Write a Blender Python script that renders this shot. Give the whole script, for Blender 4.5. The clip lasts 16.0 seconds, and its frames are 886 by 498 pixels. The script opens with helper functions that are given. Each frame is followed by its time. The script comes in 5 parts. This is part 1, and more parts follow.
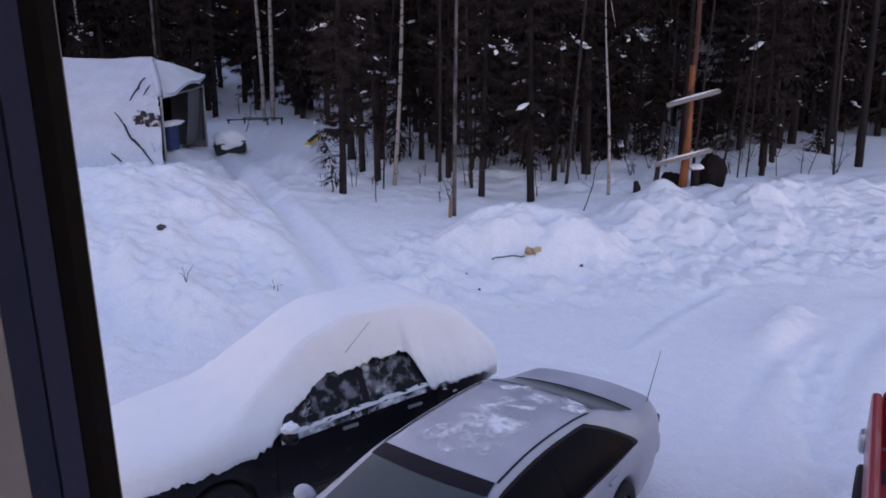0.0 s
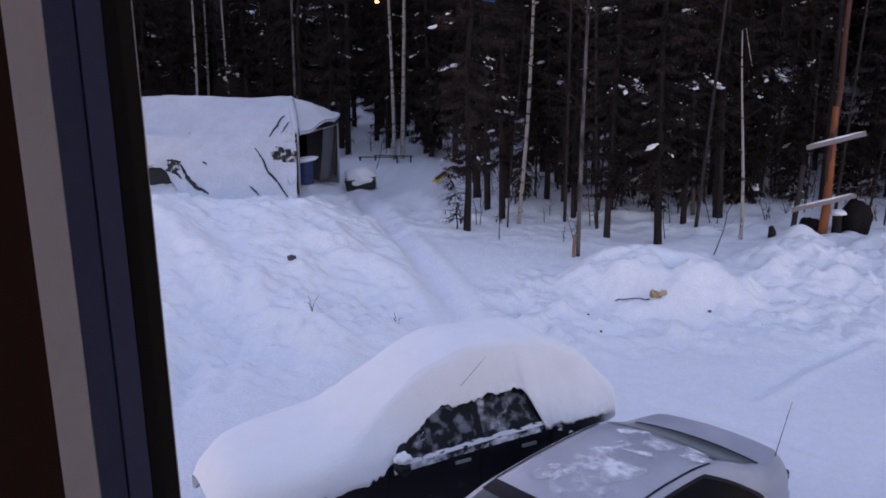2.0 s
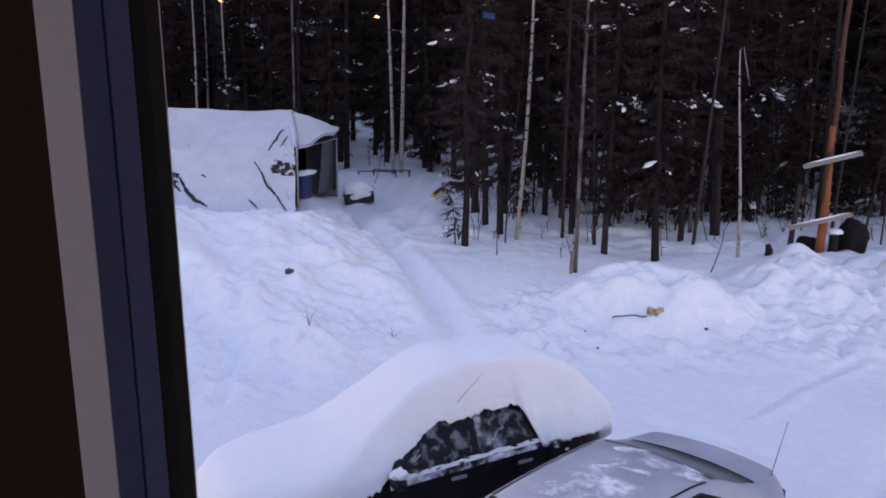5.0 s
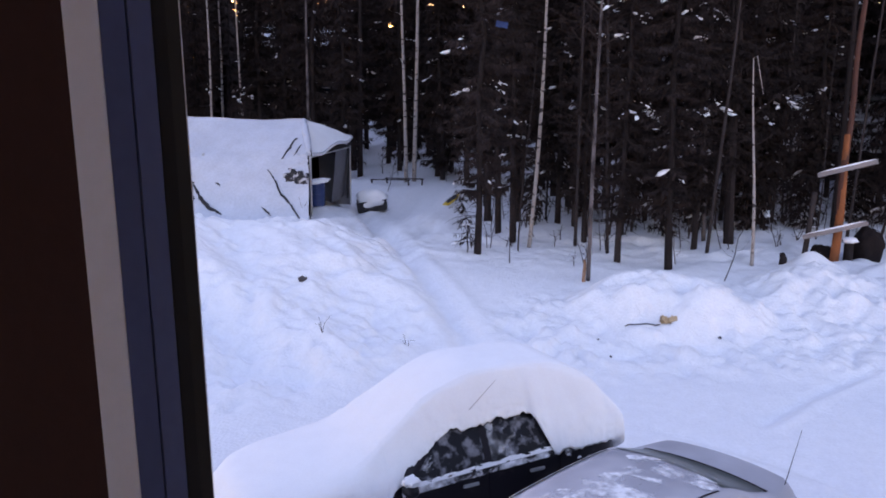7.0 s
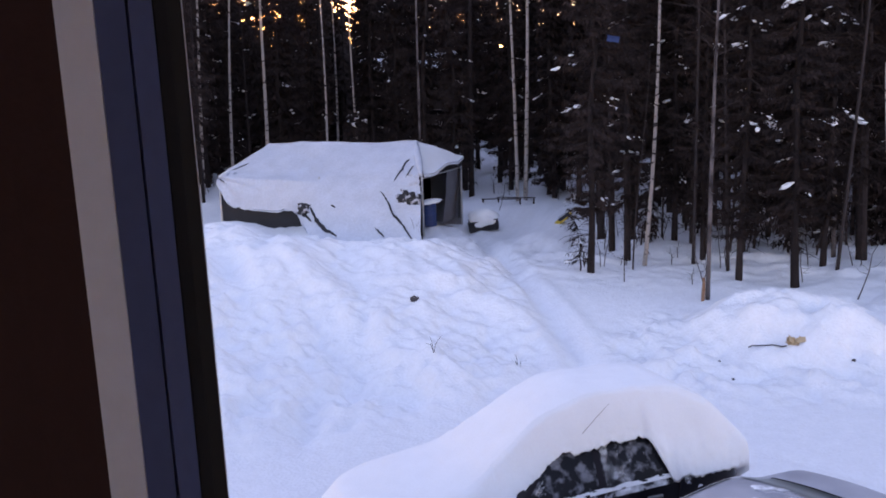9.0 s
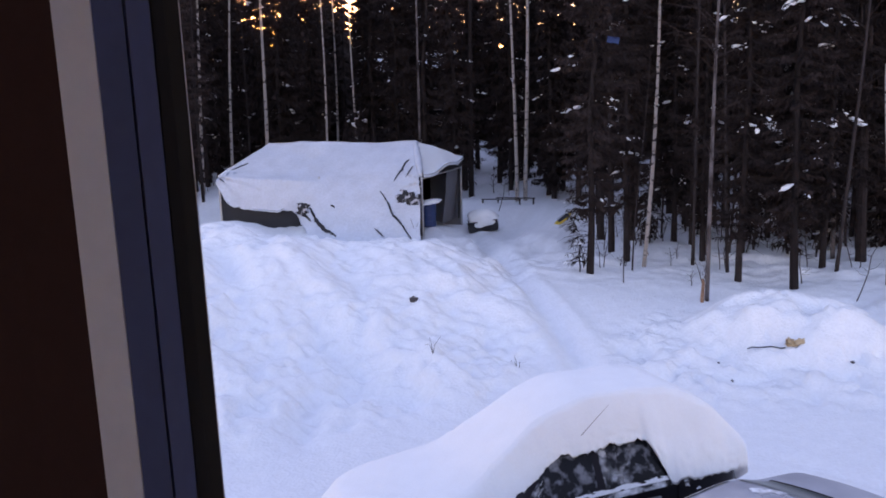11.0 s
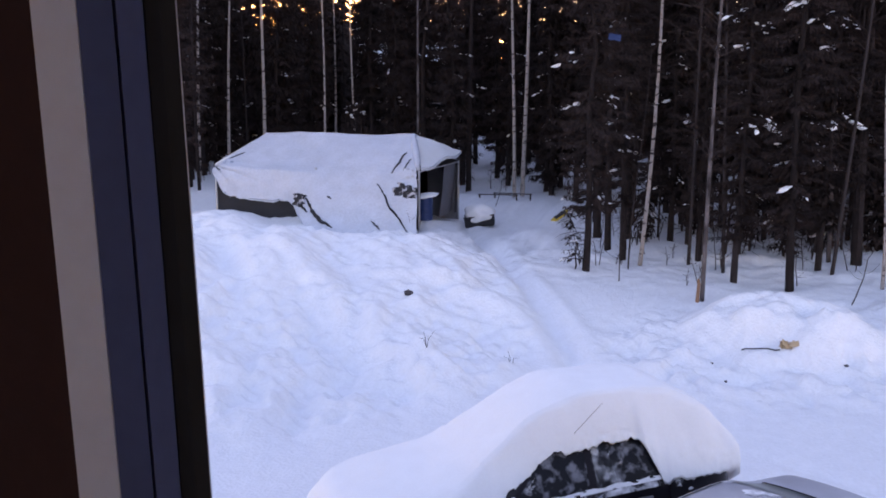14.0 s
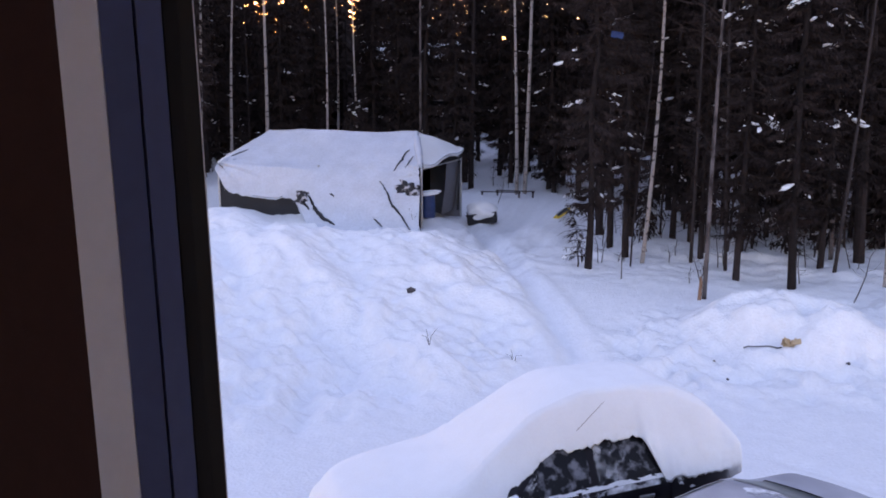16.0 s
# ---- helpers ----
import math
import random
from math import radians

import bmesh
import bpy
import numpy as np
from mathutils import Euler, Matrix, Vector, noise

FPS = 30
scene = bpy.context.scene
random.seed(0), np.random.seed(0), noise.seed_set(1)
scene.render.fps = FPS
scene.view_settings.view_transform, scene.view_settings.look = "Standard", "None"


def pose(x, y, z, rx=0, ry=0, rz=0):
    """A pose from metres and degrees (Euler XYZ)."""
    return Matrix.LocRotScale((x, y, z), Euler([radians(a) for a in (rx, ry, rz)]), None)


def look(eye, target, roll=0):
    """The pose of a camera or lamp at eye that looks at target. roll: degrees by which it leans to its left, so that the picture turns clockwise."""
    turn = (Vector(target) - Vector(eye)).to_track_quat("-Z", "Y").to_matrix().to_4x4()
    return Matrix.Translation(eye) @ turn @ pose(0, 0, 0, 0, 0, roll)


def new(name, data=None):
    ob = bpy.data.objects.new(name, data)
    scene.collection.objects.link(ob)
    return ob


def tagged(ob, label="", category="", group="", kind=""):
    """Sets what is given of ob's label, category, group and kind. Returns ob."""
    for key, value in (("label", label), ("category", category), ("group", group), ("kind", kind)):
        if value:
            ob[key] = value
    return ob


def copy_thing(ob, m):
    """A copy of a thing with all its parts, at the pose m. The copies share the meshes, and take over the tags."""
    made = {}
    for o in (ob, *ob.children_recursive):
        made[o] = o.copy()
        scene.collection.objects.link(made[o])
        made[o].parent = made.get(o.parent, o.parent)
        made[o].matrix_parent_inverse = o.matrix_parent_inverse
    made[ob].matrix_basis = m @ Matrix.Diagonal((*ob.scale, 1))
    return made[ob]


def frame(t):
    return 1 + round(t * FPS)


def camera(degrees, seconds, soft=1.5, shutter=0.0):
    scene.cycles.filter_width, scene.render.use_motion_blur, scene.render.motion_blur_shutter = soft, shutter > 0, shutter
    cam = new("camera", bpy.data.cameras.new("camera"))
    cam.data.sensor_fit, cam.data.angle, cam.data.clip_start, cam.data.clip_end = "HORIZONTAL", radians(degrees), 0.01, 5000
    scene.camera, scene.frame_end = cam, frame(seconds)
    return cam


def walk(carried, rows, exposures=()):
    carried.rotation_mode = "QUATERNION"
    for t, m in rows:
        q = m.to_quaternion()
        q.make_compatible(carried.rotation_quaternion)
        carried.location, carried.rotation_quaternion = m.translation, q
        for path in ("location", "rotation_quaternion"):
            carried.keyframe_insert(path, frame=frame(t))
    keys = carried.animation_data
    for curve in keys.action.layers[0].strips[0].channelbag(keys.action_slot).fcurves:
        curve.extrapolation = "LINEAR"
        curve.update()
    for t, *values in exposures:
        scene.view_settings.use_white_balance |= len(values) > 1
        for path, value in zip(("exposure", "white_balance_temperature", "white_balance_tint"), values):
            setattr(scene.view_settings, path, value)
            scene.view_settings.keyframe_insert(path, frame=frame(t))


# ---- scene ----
cam = camera(55.69, 16.0, soft=1.8)
PATH = [
    (0, pose(-0.0515, 0.0059, 4.8321, 74.491, 0.015, -0.001)),
    (0.5, pose(-0.0355, 0.0324, 4.7813, 76.729, 0.245, 6.982)),
    (1, pose(0.0028, -0.0205, 4.7902, 76.665, 0.298, 9.546)),
    (1.5, pose(0.0054, -0.0116, 4.7916, 76.877, 0.077, 9.028)),
    (2, pose(0.0002, -0.0017, 4.7828, 77.239, 0.179, 8.706)),
    (2.5, pose(-0.0004, 0.0023, 4.7848, 77.443, 0.117, 8.342)),
    (3, pose(-0.0071, 0.0079, 4.7946, 77.640, 0.017, 8.904)),
    (5.5, pose(-0.0063, -0.0375, 4.8056, 78.325, -0.467, 8.626)),
    (6, pose(-0.0033, -0.0452, 4.8054, 78.436, -0.402, 9.316)),
    (6.5, pose(0.0028, -0.0418, 4.8103, 78.554, -0.229, 9.386)),
    (7, pose(0.0041, -0.0542, 4.8040, 78.779, -0.316, 9.526)),
    (7.5, pose(0.0060, -0.0575, 4.7920, 79.301, -0.304, 9.837)),
    (8, pose(0.0068, -0.0078, 4.8050, 80.152, -0.018, 13.221)),
    (8.5, pose(0.0190, 0.0609, 4.7789, 80.202, 1.693, 16.954)),
    (11, pose(0.0239, 0.0597, 4.8024, 80.171, 1.478, 17.006)),
    (11.5, pose(0.0183, 0.0639, 4.8050, 80.345, 1.125, 17.079)),
    (12, pose(0.0148, 0.0590, 4.8081, 80.285, 0.754, 17.215)),
    (12.5, pose(-0.0011, 0.0792, 4.7998, 80.406, 0.522, 17.301)),
    (13, pose(0.0037, 0.0961, 4.8033, 79.674, 0.580, 17.065)),
    (13.5, pose(-0.0049, 0.1156, 4.8097, 79.750, 0.265, 16.916)),
    (14, pose(-0.0101, 0.1146, 4.7824, 79.787, 0.085, 16.920)),
    (14.5, pose(-0.0093, 0.1012, 4.8043, 79.774, 0.102, 17.370)),
    (15, pose(-0.0018, 0.0902, 4.8079, 79.721, 0.204, 17.071)),
    (15.5, pose(-0.0020, 0.0918, 4.8133, 79.676, 0.266, 16.946)),
    (16, pose(-0.0044, 0.0922, 4.8034, 79.569, 0.081, 17.087)),
]

EXPOSURES = [(0.0, 3.50, 7980, 45), (1.5, 3.47, 7980, 45), (3.2, 3.52, 7980, 45), (5.5, 3.75, 7980, 45), (8.0, 3.95, 7980, 45), (8.5, 3.88, 7980, 45), (11.0, 3.86, 7980, 45), (16.0, 3.88, 7980, 45)]
walk(cam, PATH, EXPOSURES)

# ---- light: clear dusk sky, the sun just behind the forest ----
SUN_EL, SUN_AZ = radians(1.2), radians(-30)      # azimuth from +y, clockwise
world = bpy.data.worlds.new("dusk_sky")
scene.world = world
world.use_nodes = True
wn = world.node_tree
sky = wn.nodes.new("ShaderNodeTexSky")
sky.sky_type = "NISHITA"
sky.sun_disc = False
sky.sun_elevation, sky.sun_rotation = SUN_EL, SUN_AZ
sky.altitude, sky.air_density, sky.dust_density, sky.ozone_density = 150, 1.0, 0.7, 2.0
wn.nodes["Background"].inputs["Strength"].default_value = 0.15
wn.links.new(sky.outputs["Color"], wn.nodes["Background"].inputs["Color"])
sun_data = bpy.data.lights.new("sun", "SUN")
sun_data.energy, sun_data.angle, sun_data.color = 0.5, radians(10), (1.0, 0.72, 0.5)
sun = new("sun", sun_data)
sun_dir = Vector((math.sin(SUN_AZ) * math.cos(SUN_EL), math.cos(SUN_AZ) * math.cos(SUN_EL), math.sin(SUN_EL)))
sun.matrix_basis = look(sun_dir * 200, (0, 0, 0))


# ---- materials ----
def material(name, base, rough=0.6, metal=0.0, vary=0.25, scale=6.0, fine=60.0, bump=0.15, bump_dist=0.01, spec=0.4, second=None, mask_scale=3.0, mask_lo=0.5, mask_hi=0.6, coat=0.0, stretch=(1, 1, 1), per_object=0.0):
    """Principled surface: base colour varied at two scales, an optional second colour in patches, and fine relief."""
    m = bpy.data.materials.new(name)
    m.use_nodes = True
    nt = m.node_tree
    N, L = nt.nodes, nt.links
    b = N["Principled BSDF"]
    tc = N.new("ShaderNodeTexCoord")
    mp = N.new("ShaderNodeMapping")
    mp.inputs["Scale"].default_value = stretch
    L.new(tc.outputs["Object"], mp.inputs["Vector"])

    def noise_node(sc, detail=4.0):
        n = N.new("ShaderNodeTexNoise")
        n.inputs["Scale"].default_value, n.inputs["Detail"].default_value = sc, detail
        L.new(mp.outputs["Vector"], n.inputs["Vector"])
        return n

    big, small = noise_node(scale), noise_node(fine)
    mixn = N.new("ShaderNodeMath")
    mixn.operation = "ADD"
    L.new(big.outputs["Fac"], mixn.inputs[0])
    L.new(small.outputs["Fac"], mixn.inputs[1])
    rng = N.new("ShaderNodeMapRange")
    rng.inputs["From Min"].default_value, rng.inputs["From Max"].default_value = 0.6, 1.4
    rng.inputs["To Min"].default_value, rng.inputs["To Max"].default_value = 1 - vary, 1 + vary
    L.new(mixn.outputs[0], rng.inputs["Value"])
    val = rng.outputs[0]
    if per_object:
        oi = N.new("ShaderNodeObjectInfo")
        r2 = N.new("ShaderNodeMapRange")
        r2.inputs["To Min"].default_value, r2.inputs["To Max"].default_value = 1 - per_object, 1 + per_object
        L.new(oi.outputs["Random"], r2.inputs["Value"])
        mul = N.new("ShaderNodeMath")
        mul.operation = "MULTIPLY"
        L.new(val, mul.inputs[0])
        L.new(r2.outputs[0], mul.inputs[1])
        val = mul.outputs[0]
    col = N.new("ShaderNodeMix")
    col.data_type, col.blend_type = "RGBA", "MULTIPLY"
    col.inputs["Factor"].default_value = 1.0
    col.inputs[6].default_value = (*base, 1)
    L.new(val, col.inputs[7])
    out = col.outputs[2]
    if second:
        ms = noise_node(mask_scale, 6.0)
        step = N.new("ShaderNodeMapRange")
        step.inputs["From Min"].default_value, step.inputs["From Max"].default_value = mask_lo, mask_hi
        L.new(ms.outputs["Fac"], step.inputs["Value"])
        mx = N.new("ShaderNodeMix")
        mx.data_type = "RGBA"
        mx.inputs[7].default_value = (*second, 1)
        L.new(step.outputs[0], mx.inputs["Factor"])
        L.new(out, mx.inputs[6])
        out = mx.outputs[2]
        rr = N.new("ShaderNodeMapRange")
        rr.inputs["To Min"].default_value, rr.inputs["To Max"].default_value = rough, max(rough, 0.7)
        L.new(step.outputs[0], rr.inputs["Value"])
        L.new(rr.outputs[0], b.inputs["Roughness"])
    else:
        b.inputs["Roughness"].default_value = rough
    L.new(out, b.inputs["Base Color"])
    b.inputs["Metallic"].default_value = metal
    b.inputs["Specular IOR Level"].default_value = spec
    b.inputs["Coat Weight"].default_value = coat
    if bump:
        bp = N.new("ShaderNodeBump")
        bp.inputs["Strength"].default_value, bp.inputs["Distance"].default_value = bump, bump_dist
        L.new(mixn.outputs[0], bp.inputs["Height"])
        L.new(bp.outputs["Normal"], b.inputs["Normal"])
    return m


M_SNOW = material("snow", (0.84, 0.86, 0.90), 0.65, vary=0.05, scale=5.0, fine=20, bump=0.45, bump_dist=0.035, spec=0.2)
M_SNOW_SOFT = material("fresh_snow", (0.86, 0.88, 0.91), 0.7, vary=0.03, scale=4, fine=45, bump=0.2, bump_dist=0.012, spec=0.2)
# snow-dusted canvas; its grey-blue also carries the dimmer light on the front slope
M_TENT = material("shaded_snowy_canvas", (0.53, 0.57, 0.65), 0.7, vary=0.12, scale=1.6, fine=14, bump=0.3, bump_dist=0.04, spec=0.2)
M_BARK = material("spruce_bark", (0.030, 0.023, 0.023), 0.9, vary=0.5, scale=9, fine=60, bump=0.6, bump_dist=0.02, spec=0.1, stretch=(1, 1, 0.3), per_object=0.3)
M_BARK_GREY = material("grey_bark", (0.046, 0.037, 0.037), 0.9, vary=0.4, scale=6, fine=50, bump=0.5, bump_dist=0.015, spec=0.1, stretch=(1, 1, 0.4))
M_BARK_PALE = material("pale_grey_bark", (0.13, 0.11, 0.11), 0.9, second=(0.03, 0.024, 0.024), mask_scale=3.0, mask_lo=0.48, mask_hi=0.62, vary=0.5, scale=4, fine=40, bump=0.5, bump_dist=0.015, spec=0.1, stretch=(1, 1, 0.5))
M_BIRCH = material("birch_bark", (0.36, 0.31, 0.29), 0.75, vary=0.25, scale=5, fine=40, bump=0.3, second=(0.05, 0.04, 0.04), mask_scale=5.0, mask_lo=0.56, mask_hi=0.62, stretch=(1, 1, 2.2), spec=0.2)
M_NEEDLE = material("spruce_needles", (0.034, 0.024, 0.023), 0.9, vary=0.6, scale=1.5, fine=25, bump=0, spec=0.08, per_object=0.35)
M_TWIG = material("bare_twigs", (0.042, 0.030, 0.028), 0.9, vary=0.35, scale=5, fine=40, bump=0, spec=0.1)
M_POLE = material("peeled_log", (0.27, 0.075, 0.022), 0.75, vary=0.35, scale=4, fine=40, bump=0.3, second=(0.10, 0.04, 0.022), mask_scale=1.6, mask_lo=0.52, mask_hi=0.8, stretch=(1, 1, 0.35))
M_BARK_RED = material("red_bark", (0.085, 0.030, 0.020), 0.85, vary=0.4, scale=5, fine=50, bump=0.4, stretch=(1, 1, 0.4))
M_PLANK = material("weathered_plank", (0.24, 0.205, 0.20), 0.8, vary=0.25, scale=5, fine=60, bump=0.3, stretch=(0.3, 1, 1))
M_STAKE = material("split_wood", (0.30, 0.155, 0.095), 0.8, vary=0.35, scale=9, fine=70, bump=0.4, stretch=(1, 1, 0.3))
M_HIDE = material("brown_blanket", (0.055, 0.035, 0.03), 0.9, vary=0.3, scale=3, fine=30, bump=0.3)
M_BUNDLE = material("brown_black_tarp", (0.017, 0.012, 0.012), 0.8, vary=0.4, scale=4, fine=30, bump=0.4, bump_dist=0.03, spec=0.1)
M_TARP_DARK = material("black_tarp", (0.016, 0.016, 0.02), 0.65, vary=0.4, scale=3, fine=30, bump=0.4, bump_dist=0.03)
M_TARP_MID = material("snow_flecked_tarp", (0.018, 0.018, 0.022), 0.65, vary=0.4, scale=3, fine=30, bump=0.4, bump_dist=0.03, second=(0.5, 0.5, 0.54), mask_scale=7, mask_lo=0.52, mask_hi=0.6)
M_TARP_GREY = material("grey_tarp", (0.17, 0.17, 0.19), 0.7, vary=0.2, scale=2, fine=20, bump=0.3, bump_dist=0.03)
M_STEEL = material("galvanised_tube", (0.5, 0.5, 0.5), 0.45, metal=0.5, vary=0.2, bump=0.1)
M_BLUE = material("blue_plastic", (0.015, 0.045, 0.14), 0.5, vary=0.2, bump=0.1)
M_YELLOW = material("yellow_plastic", (0.62, 0.40, 0.04), 0.5, vary=0.2, bump=0.1)
M_CARD = material("torn_cardboard", (0.58, 0.41, 0.25), 0.85, vary=0.25, scale=9, fine=60, bump=0.4)
M_SILVER = material("silver_paint", (0.40, 0.41, 0.46), 0.45, metal=0.2, vary=0.06, scale=2.5, fine=120, bump=0.03, bump_dist=0.002, second=(0.50, 0.51, 0.56), mask_scale=2.2, mask_lo=0.45, mask_hi=0.75, coat=0.2)
M_BLACKCAR = material("black_paint", (0.010, 0.009, 0.013), 0.3, vary=0.2, scale=3, fine=90, bump=0.03, bump_dist=0.002, second=(0.06, 0.055, 0.065), mask_scale=5.0, mask_lo=0.58, mask_hi=0.85, spec=0.2)
M_GLASS = material("tinted_glass", (0.006, 0.006, 0.009), 0.25, vary=0.2, bump=0, spec=0.02)
M_GLASS_FROST = material("frosted_windscreen", (0.05, 0.068, 0.07), 0.3, vary=0.25, scale=3, fine=80, bump=0.02, bump_dist=0.002, spec=0.5)
M_GLASS_SNOWY = material("snow_dusted_glass", (0.010, 0.011, 0.015), 0.3, vary=0.3, bump=0.15, second=(0.20, 0.205, 0.23), mask_scale=9.0, mask_lo=0.50, mask_hi=0.66, spec=0.1)
M_RUBBER = material("black_rubber", (0.014, 0.014, 0.015), 0.8, vary=0.3, bump=0.2)
M_RIM = material("alloy_wheel", (0.35, 0.35, 0.36), 0.4, metal=0.7, vary=0.15, bump=0.05)
M_TRIM = material("black_trim", (0.015, 0.013, 0.018), 0.5, vary=0.2, bump=0.05, spec=0.1)
M_CHROME = material("dull_chrome", (0.55, 0.55, 0.56), 0.3, metal=0.9, vary=0.1, bump=0)
M_RED = material("red_paint", (0.33, 0.020, 0.026), 0.4, vary=0.15, scale=3, fine=50, bump=0.05, coat=0.3)
M_TAIL = material("red_lens", (0.10, 0.008, 0.008), 0.2, vary=0.1, bump=0)
M_AMBER = material("clear_lens", (0.4, 0.4, 0.4), 0.2, vary=0.1, bump=0)
M_CASING = material("white_casing", (0.66, 0.67, 0.80), 0.5, vary=0.05, scale=4, fine=80, bump=0.05, bump_dist=0.002)
M_SASH = material("slate_blue_sash", (0.095, 0.125, 0.27), 0.45, vary=0.1, scale=4, fine=80, bump=0.05, bump_dist=0.002)
M_GASKET = material("dark_gasket", (0.02, 0.02, 0.024), 0.6, vary=0.2, bump=0.05)
M_ROOMWALL = material("brown_wall", (0.045, 0.018, 0.018), 0.8, vary=0.15, scale=3, fine=60, bump=0.1)
M_SIDING = material("grey_siding", (0.34, 0.33, 0.33), 0.8, vary=0.12, scale=2, fine=50, bump=0.1)
M_ROOMPALE = material("room_paint", (0.38, 0.38, 0.40), 0.8, vary=0.06, scale=2, fine=60, bump=0.05)
M_FLOOR = material("floor_boards", (0.16, 0.14, 0.13), 0.5, vary=0.25, scale=3, fine=40, bump=0.1)
M_CABIN = material("dark_log_wall", (0.045, 0.035, 0.032), 0.9, vary=0.3, scale=3, fine=30, bump=0.3)
M_STONE = material("dark_clod", (0.07, 0.06, 0.065), 0.9, vary=0.4, scale=12, fine=60, bump=0.5)


def dust_material(name="windblown_dust", most=1.0):
    """Thin windblown snow that fades out unevenly."""
    m = material(name, (0.84, 0.86, 0.9), 0.7, vary=0.03, bump=0.1)
    nt = m.node_tree
    tc, n, r = nt.nodes.new("ShaderNodeTexCoord"), nt.nodes.new("ShaderNodeTexNoise"), nt.nodes.new("ShaderNodeMapRange")
    n.inputs["Scale"].default_value, n.inputs["Detail"].default_value, n.inputs["Roughness"].default_value = 4.5, 5.0, 0.55
    r.inputs["From Min"].default_value, r.inputs["From Max"].default_value = 0.44, 0.64
    r.inputs["To Max"].default_value = most
    nt.links.new(tc.outputs["Object"], n.inputs["Vector"])
    nt.links.new(n.outputs["Fac"], r.inputs["Value"])
    nt.links.new(r.outputs[0], nt.nodes["Principled BSDF"].inputs["Alpha"])
    return m


M_DUST = dust_material()
M_FROST = dust_material("window_frost", 0.42)


# ---- mesh helpers ----
def mesh(name, verts, faces, mat, smooth=False):
    me = bpy.data.meshes.new(name)
    me.from_pydata([tuple(v) for v in verts], [], [tuple(f) for f in faces])
    me.materials.append(mat)
    if smooth:
        me.polygons.foreach_set("use_smooth", [True] * len(me.polygons))
    me.update()
    return me


def from_bm(name, bm, mat, smooth=False):
    me = bpy.data.meshes.new(name)
    bmesh.ops.recalc_face_normals(bm, faces=bm.faces)
    bm.to_mesh(me)
    bm.free()
    me.materials.append(mat)
    if smooth:
        me.polygons.foreach_set("use_smooth", [True] * len(me.polygons))
    return me


def part(name, me, parent, label=""):
    ob = new(name, me)
    ob.parent = parent
    return tagged(ob, label)


def thing(name, label, category, m=None, group="", kind="", me=None):
    ob = new(name, me)
    if m is not None:
        ob.matrix_basis = m
    return tagged(ob, label, category, group, kind)


def box(bm, lo, hi, bevel=0.0, m=None):
    r = bmesh.ops.create_cube(bm, size=1.0)
    vs = r["verts"]
    for v in vs:
        v.co = Vector([(lo[k] + hi[k]) / 2 + v.co[k] * (hi[k] - lo[k]) for k in range(3)])
    if bevel:
        es = list({e for v in vs for e in v.link_edges})
        out = bmesh.ops.bevel(bm, geom=es, offset=bevel, segments=2, affect="EDGES", profile=0.5)
        vs = list({v for f in out["faces"] for v in f.verts})
    if m is not None:
        bmesh.ops.transform(bm, matrix=m, verts=vs)


def boxes(name, mat, *items, bevel=0.0):
    bm = bmesh.new()
    for lo, hi in items:
        box(bm, lo, hi, bevel)
    return from_bm(name, bm, mat)


def tube_arrays(pts, radii, sides=6, cap=True):
    """A tapered tube along points: lists of vertices and faces."""
    pts = [Vector(p) for p in pts]
    vs, fs = [], []
    for i, p in enumerate(pts):
        d = (pts[min(i + 1, len(pts) - 1)] - pts[max(i - 1, 0)]).normalized()
        a = d.orthogonal().normalized() if abs(d.z) < 0.9 else Vector((1, 0, 0)).cross(d).normalized()
        b = d.cross(a)
        for k in range(sides):
            t = 2 * math.pi * k / sides
            vs.append(p + (a * math.cos(t) + b * math.sin(t)) * radii[i])
    for i in range(len(pts) - 1):
        for k in range(sides):
            fs.append((i * sides + k, i * sides + (k + 1) % sides, (i + 1) * sides + (k + 1) % sides, (i + 1) * sides + k))
    if cap:
        fs.append(tuple(range(sides))[::-1])
        fs.append(tuple(range((len(pts) - 1) * sides, len(pts) * sides)))
    return vs, fs


def merge(*arrays):
    vs, fs = [], []
    for v, f in arrays:
        o = len(vs)
        vs += list(v)
        fs += [tuple(i + o for i in q) for q in f]
    return vs, fs


def lumpy(rx, ry, rz, amp, freq, seed, sub=3):
    """An uneven rounded lump."""
    bm = bmesh.new()
    bmesh.ops.create_icosphere(bm, subdivisions=sub, radius=1.0)
    for v in bm.verts:
        n = noise.noise(v.co * freq + Vector((seed * 7.3, seed * 3.1, seed)))
        v.co = Vector((v.co.x * rx, v.co.y * ry, v.co.z * rz)) * (1 + amp * n)
    return bm


# ---- the ground: one snow sheet ----
def S(t):
    t = np.clip(t, 0, 1)
    return t * t * (3 - 2 * t)


def vnoise(x, y, seed=0):
    xi, yi = np.floor(x), np.floor(y)
    u, v = S(x - xi), S(y - yi)

    def h(a, b):
        q = np.sin(a * 127.1 + b * 311.7 + seed * 74.7) * 43758.5453
        return q - np.floor(q)

    return ((h(xi, yi) * (1 - u) + h(xi + 1, yi) * u) * (1 - v) + (h(xi, yi + 1) * (1 - u) + h(xi + 1, yi + 1) * u) * v) * 2 - 1


def fbm(x, y, octaves=4, seed=0):
    return sum(vnoise(x * 2 ** k + 17.3 * k, y * 2 ** k - 9.1 * k, seed + k) * 0.5 ** k for k in range(octaves))


